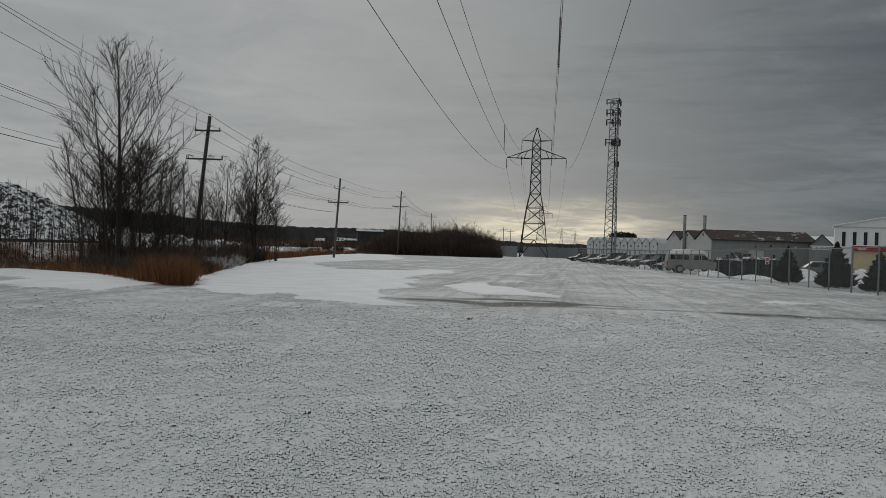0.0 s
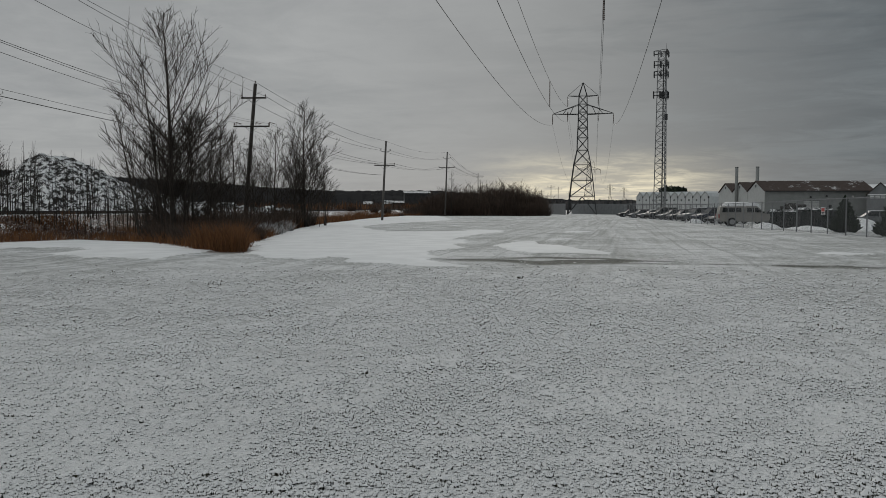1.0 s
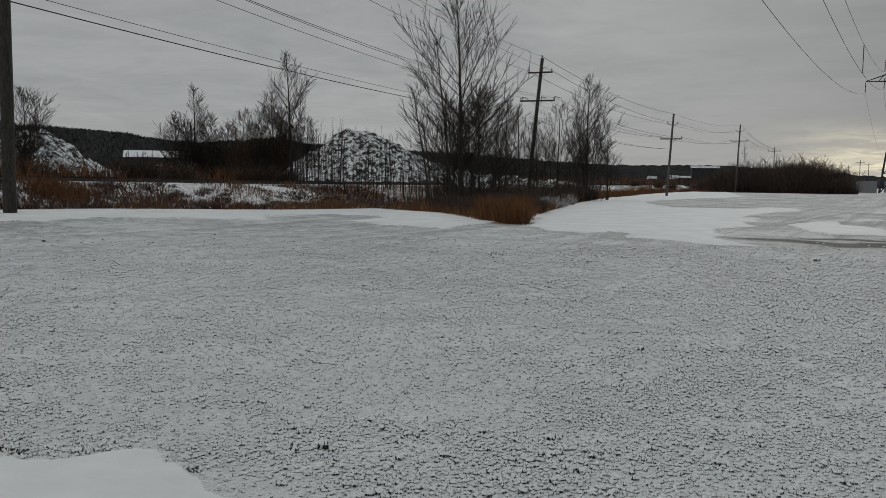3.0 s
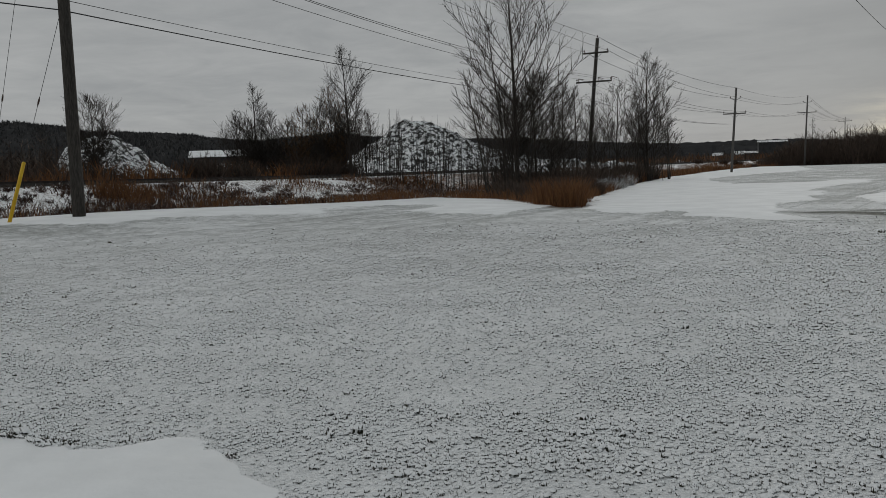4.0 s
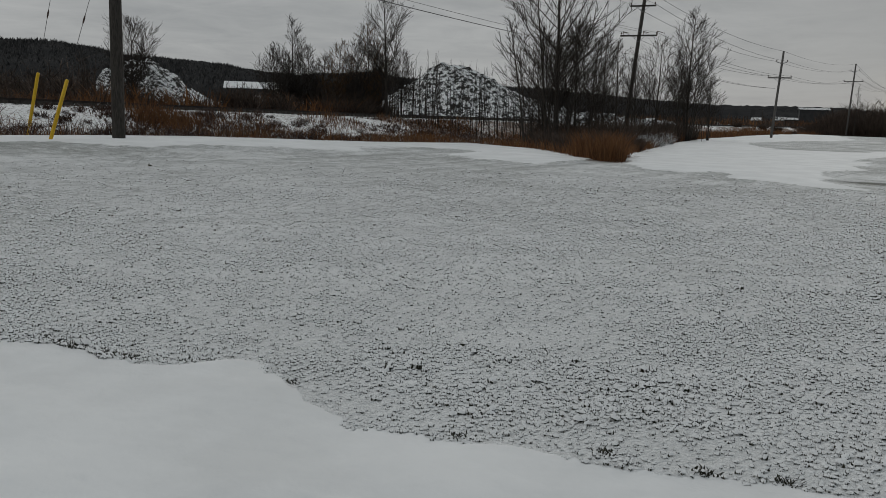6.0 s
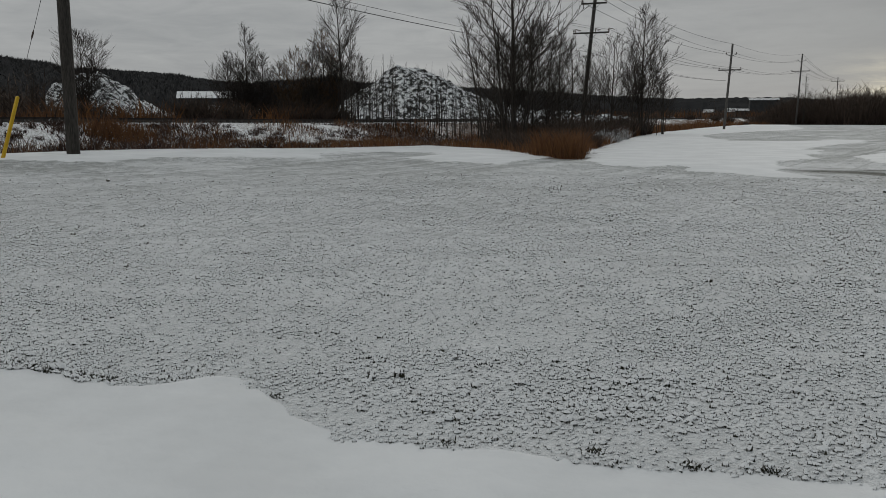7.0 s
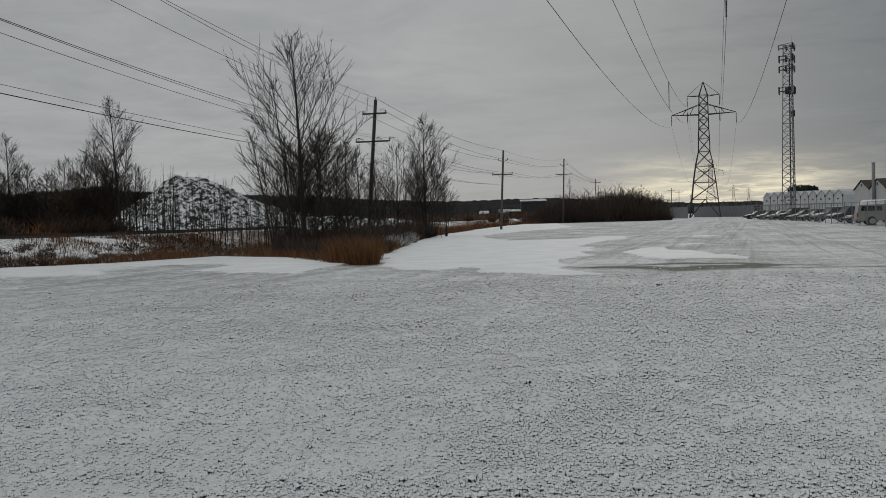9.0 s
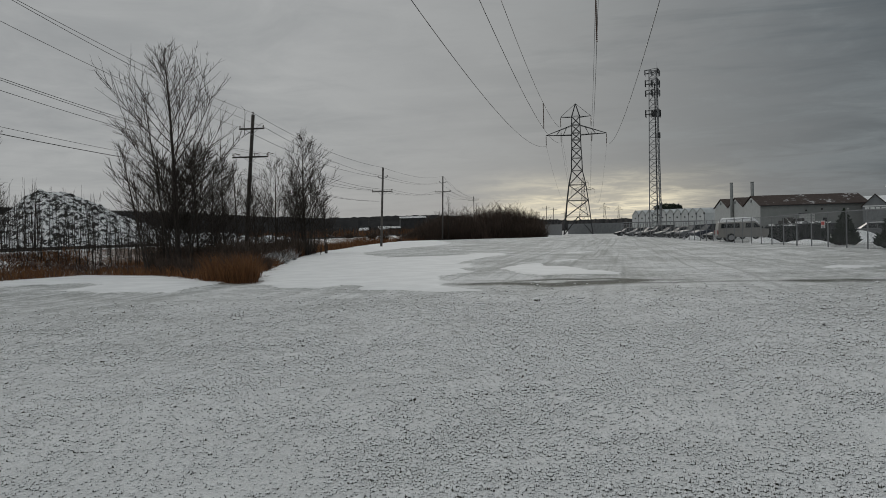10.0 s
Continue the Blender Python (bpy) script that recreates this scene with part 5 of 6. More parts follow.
def cell_tower(at, height):
    t = thing("cell_tower", at, "grey steel lattice cell tower with antenna panels", "cell tower", "", 12)
    n, tri = 22, [(math.cos(a), math.sin(a)) for a in (radians(-90), radians(30), radians(150))]

    def pt(i, c):
        u = i / n
        r = 2.0 - 0.75 * u
        return Vector((tri[c % 3][0] * r, tri[c % 3][1] * r, height * u))
    for c in range(3):
        part("leg", Mesher().tube([pt(i, c) for i in range(n + 1)], 0.11, 6), M_STEEL, t)
    m = Mesher()
    for i in range(n):
        for c in range(3):
            lattice_face(m, pt(i, c), pt(i + 1, c), pt(i, c + 1), pt(i + 1, c + 1), 0.075)
            m.beam(pt(i + 1, c), pt(i + 1, c + 1), 0.07)
    tagged(part("bracing", m, M_STEEL, t), kind="stuff")
    part("cable_run", Mesher().box((0.0, -0.3, height * 0.46), (0.28, 0.10, height * 0.92)), M_STEEL_DARK, t)
    g = random.Random(3)
    for z, size, half in ((0.985, 1.2, 2.4), (0.92, 1.7, 2.3), (0.86, 1.5, 2.3), (0.735, 1.7, 2.4)):
        z *= height
        fr = Mesher()
        for c in range(3):
            a, b = tri[c], tri[(c + 1) % 3]
            fr.beam((a[0] * half, a[1] * half, z), (b[0] * half, b[1] * half, z), 0.14)
            fr.beam((a[0] * half, a[1] * half, z + 0.9), (b[0] * half, b[1] * half, z + 0.9), 0.10)
        part("antenna_frame", fr, M_STEEL_DARK, t)
        for c in range(3):
            a, b = Vector((*tri[c], 0)) * half, Vector((*tri[(c + 1) % 3], 0)) * half
            for u in (0.06, 0.5, 0.94):
                q = a.lerp(b, u)
                an = math.atan2((a + b).y, (a + b).x)
                part("antenna_panel", Mesher().box((q.x * 1.07, q.y * 1.07, z + g.uniform(0.0, 0.3)), (0.12, 0.26, size), an).tube([(q.x, q.y, z - size * 0.55), (q.x, q.y, z + size * 0.6)], 0.04, 6), M_STEEL if g.random() < 0.5 else M_STEEL_DARK, t)
    part("equipment_box", Mesher().box((0.5, -0.9, height * 0.60), (0.8, 0.6, 1.5)), M_STEEL_DARK, t)
    part("equipment_box", Mesher().box((0.2, -0.4, height * 0.735), (1.4, 1.0, 1.7)), M_STEEL_DARK, t)
    part("whip_antenna", Mesher().tube([(0.6, -0.6, height), (0.6, -0.6, height + 2.2)], [0.05, 0.03], 5), M_STEEL, t)


cell_tower((44.4, 225.7, gz(44.4, 225.7)), 40.2 - gz(44.4, 225.7))

# ---- chain-link fence ----


def fence_x(y):
    return np.interp(y, [25, 35, 45, 60, 83, 110, 150, 170], [17.0, 18.3, 19.4, 20.3, 21.8, 23, 24, 24.2])


def fence():
    t = thing("chain_link_fence", (0, 0, 0), "tall grey chain-link fence along the snowy field", "fence")
    ln = [(float(fence_x(30 + i * 3.05)), 30 + i * 3.05) for i in range(42)]
    h = 2.05
    post = Mesher().tube([(0, 0, -0.2), (0, 0, h)], 0.038, 7).tube([(0, 0, h), (0, 0, h + 0.06)], [0.05, 0.015], 7).mesh("post", M_STEEL)
    big = Mesher().tube([(0, 0, -0.2), (0, 0, h + 0.05)], 0.046, 8).tube([(0, 0, h + 0.05), (0, 0, h + 0.12)], [0.056, 0.02], 8).mesh("post", M_STEEL)
    for i, (x, y) in enumerate(ln):
        ob = part("post", big if i % 6 == 3 else post, None, t)
        ob.location = (x, y, gz(x, y))
    rail = Mesher()
    for (ax, ay), (bx, by) in zip(ln, ln[1:]):
        rail.beam((ax, ay, gz(ax, ay) + h), (bx, by, gz(bx, by) + h), 0.045)
    part("top_rail", rail, M_STEEL, t)
    low = Mesher()
    for (ax, ay), (bx, by) in zip(ln, ln[1:]):
        low.beam((ax, ay, gz(ax, ay) + 0.06), (bx, by, gz(bx, by) + 0.06), 0.012)
    part("bottom_wire", low, M_STEEL, t)
    net = Mesher()
    y0, y1, step = ln[0][1], ln[-1][1], 0.09
    zs = np.interp
    yy = [y for _, y in ln]
    gg = [gz(x, y) for x, y in ln]
    for i in range(int((y1 - y0 - 2.0) / step)):
        a = y0 + i * step
        for p, q in ((a, a + 2.0), (a + 2.0, a)):
            za, zb = float(zs(p, yy, gg)) + 0.05, float(zs(q, yy, gg)) + h - 0.02
            xp, xq = float(fence_x(p)) - 0.04, float(fence_x(q)) - 0.04
            net.add([(xp, p, za), (xp, p + 0.008, za), (xq, q + 0.008, zb), (xq, q, zb)], [(0, 1, 2, 3)])
    tagged(part("wire_mesh", net, M_STEEL, t), kind="stuff")
    return t


fence()
# warning sign wired to the fence
x, y = float(fence_x(52.0)) - 0.06, 52.0
z = gz(x, y)
sg = thing("fence_sign", (x, y, z + 1.35), "small white and red warning sign on the fence", "sign", "", -70)
part("plate", Mesher().box((0, 0, 0), (0.32, 0.02, 0.44)), M_SIGN_W, sg)
part("panel", Mesher().box((0, -0.016, 0.07), (0.26, 0.008, 0.2)), M_SIGN_R, sg, "red panel")
part("text_bar", Mesher().box((0, -0.016, -0.10), (0.24, 0.008, 0.05)), M_TYRE, sg)
part("text_bar", Mesher().box((0, -0.016, -0.17), (0.2, 0.008, 0.04)), M_TYRE, sg)

# grey slatted screens across the end of the field
for b0, b1, r, h in ((3.9, 5.0, 252, 3.0), (5.4, 9.0, 262, 3.0)):
    xa, ya, za = spot(b0, r)
    xb, yb, zb = spot(b1, r - 20)
    t = thing("screen_fence", (xa, ya, za), "grey slatted screen fence behind the tower", "fence", "screen fences")
    d = Vector((xb - xa, yb - ya, zb - za))
    n = max(3, int(d.length / 3))
    slab = Mesher().box((0, 0, h / 2), (d.length / n - 0.12, 0.08, h)).mesh("panel", M_SLATS)
    for i in range(n):
        ob = part("panel", slab, None, t)
        q = d * ((i + 0.5) / n)
        ob.matrix_basis = pose(q.x, q.y, q.z, 0, 0, math.degrees(math.atan2(d.y, d.x)))
        part("post", Mesher().box((d.x * i / n, d.y * i / n, d.z * i / n + h / 2), (0.12, 0.12, h + 0.2)), M_STEEL, t)

# ---- spruces by the fence ----


def spruce(at, height, width, seed, label):
    t = thing("spruce", at, label, "conifer", "young spruces by the fence")
    g = random.Random(seed)
    part("trunk", Mesher().tube([(0, 0, -0.1), (0, 0, height)], [0.07, 0.01], 6), M_BARK, t)
    m = Mesher()
    k = 0
    while k < 3000:
        u = g.uniform(0.0, 1) ** 1.3
        z = 0.12 + u * (height - 0.12)
        reach = width / 2 * (1 - u) ** 0.85 * g.uniform(0.35, 1.0) * (1.0 + 0.22 * math.sin(z * 21 + seed)) + 0.03
        a = g.uniform(0, 6.283)
        c, s = math.cos(a), math.sin(a)
        tip = Vector((c * reach, s * reach, z + reach * g.uniform(0.0, 0.28)))
        root = Vector((c * reach * 0.45, s * reach * 0.45, z - reach * 0.05))
        w = Vector((-s, c, 0)) * (0.025 + reach * 0.06)
        mid = root.lerp(tip, 0.6)
        m.add([root, mid + w, tip, mid - w, mid - Vector((0, 0, 0.05 + reach * 0.10))], [(0, 1, 4), (1, 2, 4), (2, 3, 4), (3, 0, 4), (0, 3, 2, 1)])
        k += 1
    part("needles", m, M_NEEDLE, t)


spruce(spot(22.0, 59), 2.35, 2.0, 1, "young dark green spruce behind the fence")
spruce(spot(24.75, 51), 2.5, 2.2, 2, "broad dark green spruce behind the fence")
spruce(spot(27.1, 47), 2.0, 1.8, 3, "young dark green spruce behind the fence")

# ---- snow banks ----


def bank(b, r, lx, ly, h, seed, rz=0.0):
    x, y, z = spot(b, r)
    m = Mesher()
    n, k = 22, 9
    pts = []
    for i in range(n):
        a = 2 * math.pi * i / n
        for j in range(k):
            q = j / (k - 1)
            px, py = math.cos(a) * q * lx / 2, math.sin(a) * q * ly / 2
            lump = 0.5 + 1.0 * float(value_noise(px + seed * 9, py, 0.9, 401))
            pts.append((px, py, h * (1 - q * q) * lump - 0.05))
    m.add(pts, [(i * k + j, i * k + j + 1, ((i + 1) % n) * k + j + 1, ((i + 1) % n) * k + j) for i in range(n) for j in range(k - 1)])
    ob = single("snow_bank", m, M_SNOW, "ploughed bank of white snow by the fence", "snow bank", group="snow banks", smooth=True, at=(x, y, z))
    ob.rotation_euler = (0, 0, radians(rz))


bank(17.5, 76, 7.0, 2.6, 0.40, 1, 80)
bank(20.0, 71, 9, 3, 0.32, 2, 80)
bank(22.9, 70, 7, 3.5, 0.7, 3, 70)
bank(26.1, 66, 4.0, 3.0, 1.0, 4, 60)
bank(13.3, 102, 3, 2, 0.6, 5, 80)
bank(27.8, 66, 4, 3, 1.2, 6, 60)

# ---- parked vehicles ----


def wheel(t, x, y, r=0.33, w=0.22):
    ty = part("wheel", Mesher().tube([(x, y - w / 2, r), (x, y - w / 2 + 0.03, r), (x, y + w / 2 - 0.03, r), (x, y + w / 2, r)], [r * 0.9, r, r, r * 0.9], 16), M_TYRE, t)
    part("rim", Mesher().tube([(x, y - w / 2 - 0.012, r), (x, y + w / 2 + 0.012, r)], r * 0.6, 12), M_RIM, ty)


def car(at, rz, colour, shape, label, snow=0.0, group="cars parked behind the fence"):
    """A vehicle along x, nose at +x, from a side outline with a narrower cabin."""
    t = thing("parked_car", at, label, "car", group, rz)
    L, W, H = {"sedan": (4.6, 1.8, 1.45), "suv": (4.7, 1.9, 1.72), "hatch": (4.2, 1.75, 1.5)}[shape]
    belt = H * 0.60
    body = bmesh.new()
    outl = [(-L / 2, 0.32), (-L / 2 - 0.04, 0.6), (-L / 2 + 0.06, belt), (L * 0.18, belt), (L / 2 - 0.35, belt - 0.14), (L / 2 - 0.02, belt - 0.32), (L / 2 + 0.03, 0.5), (L / 2 - 0.05, 0.26), (-L / 2 + 0.1, 0.24)]
    rings = []
    for y, k in ((-W / 2, 0.97), (-W / 2 + 0.08, 1.0), (W / 2 - 0.08, 1.0), (W / 2, 0.97)):
        rings.append([body.verts.new((x * k, y, z if z < 0.5 else z * (0.97 if k < 1 else 1))) for x, z in outl])
    for a, b in zip(rings, rings[1:]):
        for i in range(len(outl)):
            j = (i + 1) % len(outl)
            body.faces.new((a[i], a[j], b[j], b[i]))
    body.faces.new(rings[0][::-1])
    body.faces.new(rings[-1])
    bmesh.ops.recalc_face_normals(body, faces=body.faces)
    bmesh.ops.bevel(body, geom=[e for e in body.edges], offset=0.03, segments=1, affect="EDGES")
    me = bpy.data.meshes.new("body")
    body.to_mesh(me)
    body.free()
    me.materials.append(paint("car_paint", tuple(v * 0.5 for v in colour)))
    part("body", me, None, t)
    back, front = {"sedan": (-L * 0.40, L * 0.22), "suv": (-L * 0.48, L * 0.20), "hatch": (-L * 0.47, L * 0.22)}[shape]
    rb, rf = {"sedan": (0.75, 0.75), "suv": (0.22, 0.70), "hatch": (0.45, 0.75)}[shape]
    cab = Mesher()
    w0, w1 = W / 2 - 0.06, W / 2 - 0.26
    lo, hi = belt - 0.02, H - 0.06
    c = [(back, -w0, lo), (front, -w0, lo), (front, w0, lo), (back, w0, lo), (back + rb, -w1, hi), (front - rf, -w1, hi), (front - rf, w1, hi), (back + rb, w1, hi)]
    cab.add(c, [(0, 1, 5, 4), (1, 2, 6, 5), (2, 3, 7, 6), (3, 0, 4, 7)])
    part("cabin_glass", cab, M_GLASS, t, "dark glass")
    part("roof", Mesher().box(((back + rb + front - rf) / 2, 0, H - 0.04), (front - rf - back - rb + 0.10, w1 * 2 + 0.06, 0.07)), M_SNOW if snow else me.materials[0], t, "snow-covered roof" if snow else "")
    for s in (-1, 1):
        for u in (0.0, 0.5, 1.0):
            xa, xb = back + (front - back) * u, back + rb + (front - rf - back - rb) * u
            part("pillar", Mesher().beam((xa, s * (w0 + 0.01), lo), (xb, s * (w1 + 0.01), hi), 0.075), me.materials[0], t)
        part("headlight", Mesher().box((L / 2 - 0.12, s * (W / 2 - 0.3), belt - 0.34), (0.22, 0.36, 0.16)), M_LAMP, t)
        part("tail_light", Mesher().box((-L / 2 + 0.0, s * (W / 2 - 0.22), belt - 0.18), (0.12, 0.26, 0.24)), M_RED, t)
        for x in (-L * 0.30, L * 0.31):
            wheel(t, x, s * (W / 2 - 0.10), 0.34)
    part("bumper", Mesher().box((L / 2 - 0.02, 0, 0.42), (0.16, W - 0.1, 0.22)), M_TYRE, t)
    return t


def pickup(at, rz, colour, label):
    """A pickup along x, nose at +x, its bed under a windowed canopy."""
    t = thing("pickup_truck", at, label, "truck", "cars parked behind the fence", rz)
    coat = paint("silver_paint", colour)

    def shell(name, outline, half, material, parent, word=""):
        bm = bmesh.new()
        a, b = ([bm.verts.new((x, y, z)) for x, z in outline] for y in (-half, half))
        n = len(outline)
        for i in range(n):
            bm.faces.new((a[i], a[(i + 1) % n], b[(i + 1) % n], b[i]))
        bm.faces.new(a[::-1])
        bm.faces.new(b)
        bmesh.ops.recalc_face_normals(bm, faces=bm.faces)
        bmesh.ops.bevel(bm, geom=list(bm.edges), offset=0.05, segments=2, affect="EDGES")
        me = bpy.data.meshes.new(name)
        bm.to_mesh(me)
        bm.free()
        me.materials.append(material)
        return part(name, me, None, parent, word)
    shell("body", [(-2.9, 0.5), (-2.92, 1.16), (1.05, 1.18), (2.45, 1.08), (2.82, 0.9), (2.86, 0.5), (2.5, 0.42), (-2.6, 0.42)], 0.98, coat, t)
    cab = shell("cab", [(-0.62, 1.12), (-0.55, 1.84), (0.42, 1.86), (1.18, 1.14)], 0.84, coat, t)
    top = shell("canopy", [(-2.88, 1.13), (-2.78, 1.80), (-0.70, 1.84), (-0.66, 1.13)], 0.86, coat, t, "silver fibreglass canopy")
    part("windscreen", Mesher().add([(1.155, -0.70, 1.22), (1.155, 0.70, 1.22), (0.52, 0.62, 1.80), (0.52, -0.62, 1.80)], [(0, 1, 2, 3)]), M_GLASS, cab, "dark glass")
    for s in (-1, 1):
        for x0, x1, x2, x3, owner in ((-2.62, -0.92, -0.96, -2.56, top), (-0.46, 0.16, 0.16, -0.42, cab), (0.26, 0.92, 0.44, 0.26, cab)):
            y = s * (0.868 if owner is top else 0.848)
            part("side_window", Mesher().add([(x0, y, 1.28), (x1, y, 1.28), (x2, y, 1.70), (x3, y, 1.70), (x0, y - s * 0.02, 1.28), (x1, y - s * 0.02, 1.28), (x2, y - s * 0.02, 1.70), (x3, y - s * 0.02, 1.70)],
                                             [(0, 1, 2, 3), (7, 6, 5, 4), (0, 4, 5, 1), (1, 5, 6, 2), (2, 6, 7, 3), (3, 7, 4, 0)]), M_GLASS, owner, "dark glass")
        part("headlight", Mesher().box((2.78, s * 0.72, 0.84), (0.14, 0.36, 0.18)), M_LAMP, t)
        part("tail_light", Mesher().box((-2.90, s * 0.86, 0.92), (0.08, 0.16, 0.36)), M_RED, t)
        part("mirror", Mesher().box((0.98, s * 1.02, 1.28), (0.12, 0.18, 0.16)), M_TYRE, t)
        for x in (-1.75, 1.85):
            wheel(t, x, s * 0.90, 0.40, 0.26)
    part("bumper", Mesher().box((2.88, 0, 0.52), (0.14, 1.8, 0.2)), M_STEEL, t)
    part("bumper", Mesher().box((-2.96, 0, 0.52), (0.14, 1.8, 0.18)), M_STEEL, t)
    return t


CARS = [(9.2, 168, (0.05, 0.05, 0.06), "sedan", "dark sedan"), (9.9, 158, (0.30, 0.31, 0.32), "hatch", "silver hatchback"), (10.6, 149, (0.42, 0.42, 0.42), "sedan", "white sedan"),
        (11.2, 140, (0.035, 0.037, 0.042), "suv", "black estate car"), (11.9, 131, (0.25, 0.26, 0.27), "sedan", "grey sedan"), (12.6, 122, (0.04, 0.045, 0.055), "sedan", "dark sedan"),
        (13.4, 114, (0.33, 0.34, 0.35), "suv", "pale silver car"), (14.3, 108, (0.030, 0.040, 0.085), "suv", "dark blue car"), (15.3, 101, (0.06, 0.06, 0.065), "sedan", "dark grey sedan")]
for i, (b, r, c, s, lab) in enumerate(CARS):
    x, y, z = spot(b, 25.6 / math.sin(radians(b)))
    car((x, y, z), 188 + (i * 37) % 12, c, s, lab + " parked nose to the fence in snow", i in (2, 6))
pickup(spot(16.6, 84), -6, (0.30, 0.29, 0.27), "silver pickup with a canopy over its bed, parked behind the fence")
car(spot(17.9, 96), 160, (0.22, 0.22, 0.22), "sedan", "grey car beside the pickup")
car(spot(19.0, 104), 170, (0.05, 0.05, 0.055), "suv", "dark car parked by the works")
car(spot(21.0, 100), 175, (0.12, 0.12, 0.13), "sedan", "dark grey car parked by the works")
car(spot(23.5, 92), 170, (0.28, 0.29, 0.30), "sedan", "silver car parked on snow", 1)
x, y, z = spot(16.0, 112)
t = thing("white_tank", (x, y, z), "rounded white trailer behind the pickup", "trailer", "", 10)
part("shell", Mesher().tube([(-2.5, 0, 1.25), (-2.4, 0, 1.25), (-1.9, 0, 1.25), (1.9, 0, 1.25), (2.4, 0, 1.25), (2.5, 0, 1.25)], [0.4, 0.8, 1.15, 1.15, 0.8, 0.4], 18), M_WHITE, t, smooth=True)
part("chassis", Mesher().box((0, 0, 0.62), (4.4, 1.4, 0.3)), M_STEEL_DARK, t)
for s in (-1, 1):
    wheel(t, 0.4, s * 0.9, 0.4)
    wheel(t, -0.6, s * 0.9, 0.4)
for b, w, h in ((18.7, 2.4, 1.35), (20.3, 2.6, 1.5)):
    x, y, z = spot(b, 78)
    t = thing("covered_container", (x, y, z), "dark covered bin with snow on its lid", "container", "dark bins behind the fence", -20)
    part("body", Mesher().box((0, 0, h / 2), (w, 1.8, h), 0, 1.03), M_TARP, t)
    part("lid", Mesher().prism([(-1.0, h), (1.0, h), (0.7, h + 0.16), (-0.7, h + 0.18)], "x", -w / 2 - 0.06, w / 2 + 0.06), M_TARP, t)
    for i in range(5):
        part("rib", Mesher().box((-w / 2 + 0.2 + i * (w - 0.4) / 4, -0.93, h / 2), (0.09, 0.08, h - 0.1)), M_STEEL_DARK, t)
x, y, z = spot(19.3, 79)
m = Mesher()
g = random.Random(2)
for i in range(14):
    m.box((g.uniform(-1, 1), g.uniform(-0.5, 0.5), g.uniform(0.3, 1.9)), (g.uniform(0.4, 1.2), g.uniform(0.3, 0.8), g.uniform(0.15, 0.5)), g.uniform(0, 3))
single("scrap_pile", m, M_PILE, "stacked scrap with snow lying on it", "scrap", at=(x, y, z))

# ---- works buildings ----


def greenhouse():
    x0, y0, n, step = 56.0, 223.1, 10, 2.75
    base = gz(48, 236) - 0.2
    t = thing("greenhouse_range", (x0, y0, base), "long pale greenhouse range with a row of small gables", "greenhouse", "", 31.4)
    eave, ridge = 5.1, 6.45
    part("wall", Mesher().box((-0.1, n * step / 2, 1.1 + 2.0), (0.2, n * step, 4.0)), M_FILM, t)
    part("dado", Mesher().box((-0.1, n * step / 2, 0.54), (0.24, n * step, 1.08)), M_SLATS, t)
    for i in range(n):
        a, b = i * step, (i + 1) * step
        c = (a + b) / 2
        part("roof_bay", Mesher().prism([(a, eave), (b, eave), (b - step * 0.2, ridge - 0.5), (c, ridge), (a + step * 0.2, ridge - 0.5)], "x", 0.0, 12.0), M_FILM, t)
        part("gable_trim", Mesher().beam((-0.14, a, eave), (-0.14, c, ridge), 0.14).beam((-0.14, b, eave), (-0.14, c, ridge), 0.14), M_DOOR, t)
        part("gutter", Mesher().box((-0.25, a, eave - 0.12), (0.3, 0.25, 0.5)), M_STEEL_DARK, t)
        part("vent", Mesher().box((-0.2, c, 4.2), (0.2, 0.4, 0.35)), M_GLASS, t)
        part("column", Mesher().box((-0.25, a, 2.5), (0.10, 0.12, 5.0)), M_STEEL, t)
    part("end_wall", Mesher().box((6.0, -0.1, eave / 2), (12.0, 0.2, eave)), M_FILM, t)
    # pipe bridge along its near side
    for i in range(8):
        part("pipe_stand", Mesher().box((-5, -2 + i * 3.6, 1.6), (0.14, 0.14, 3.2)), M_STEEL, t)
    part("pipe", Mesher().tube([(-5, -4, 3.1), (-5, 26, 3.1)], 0.14, 8), M_STEEL, t)


greenhouse()


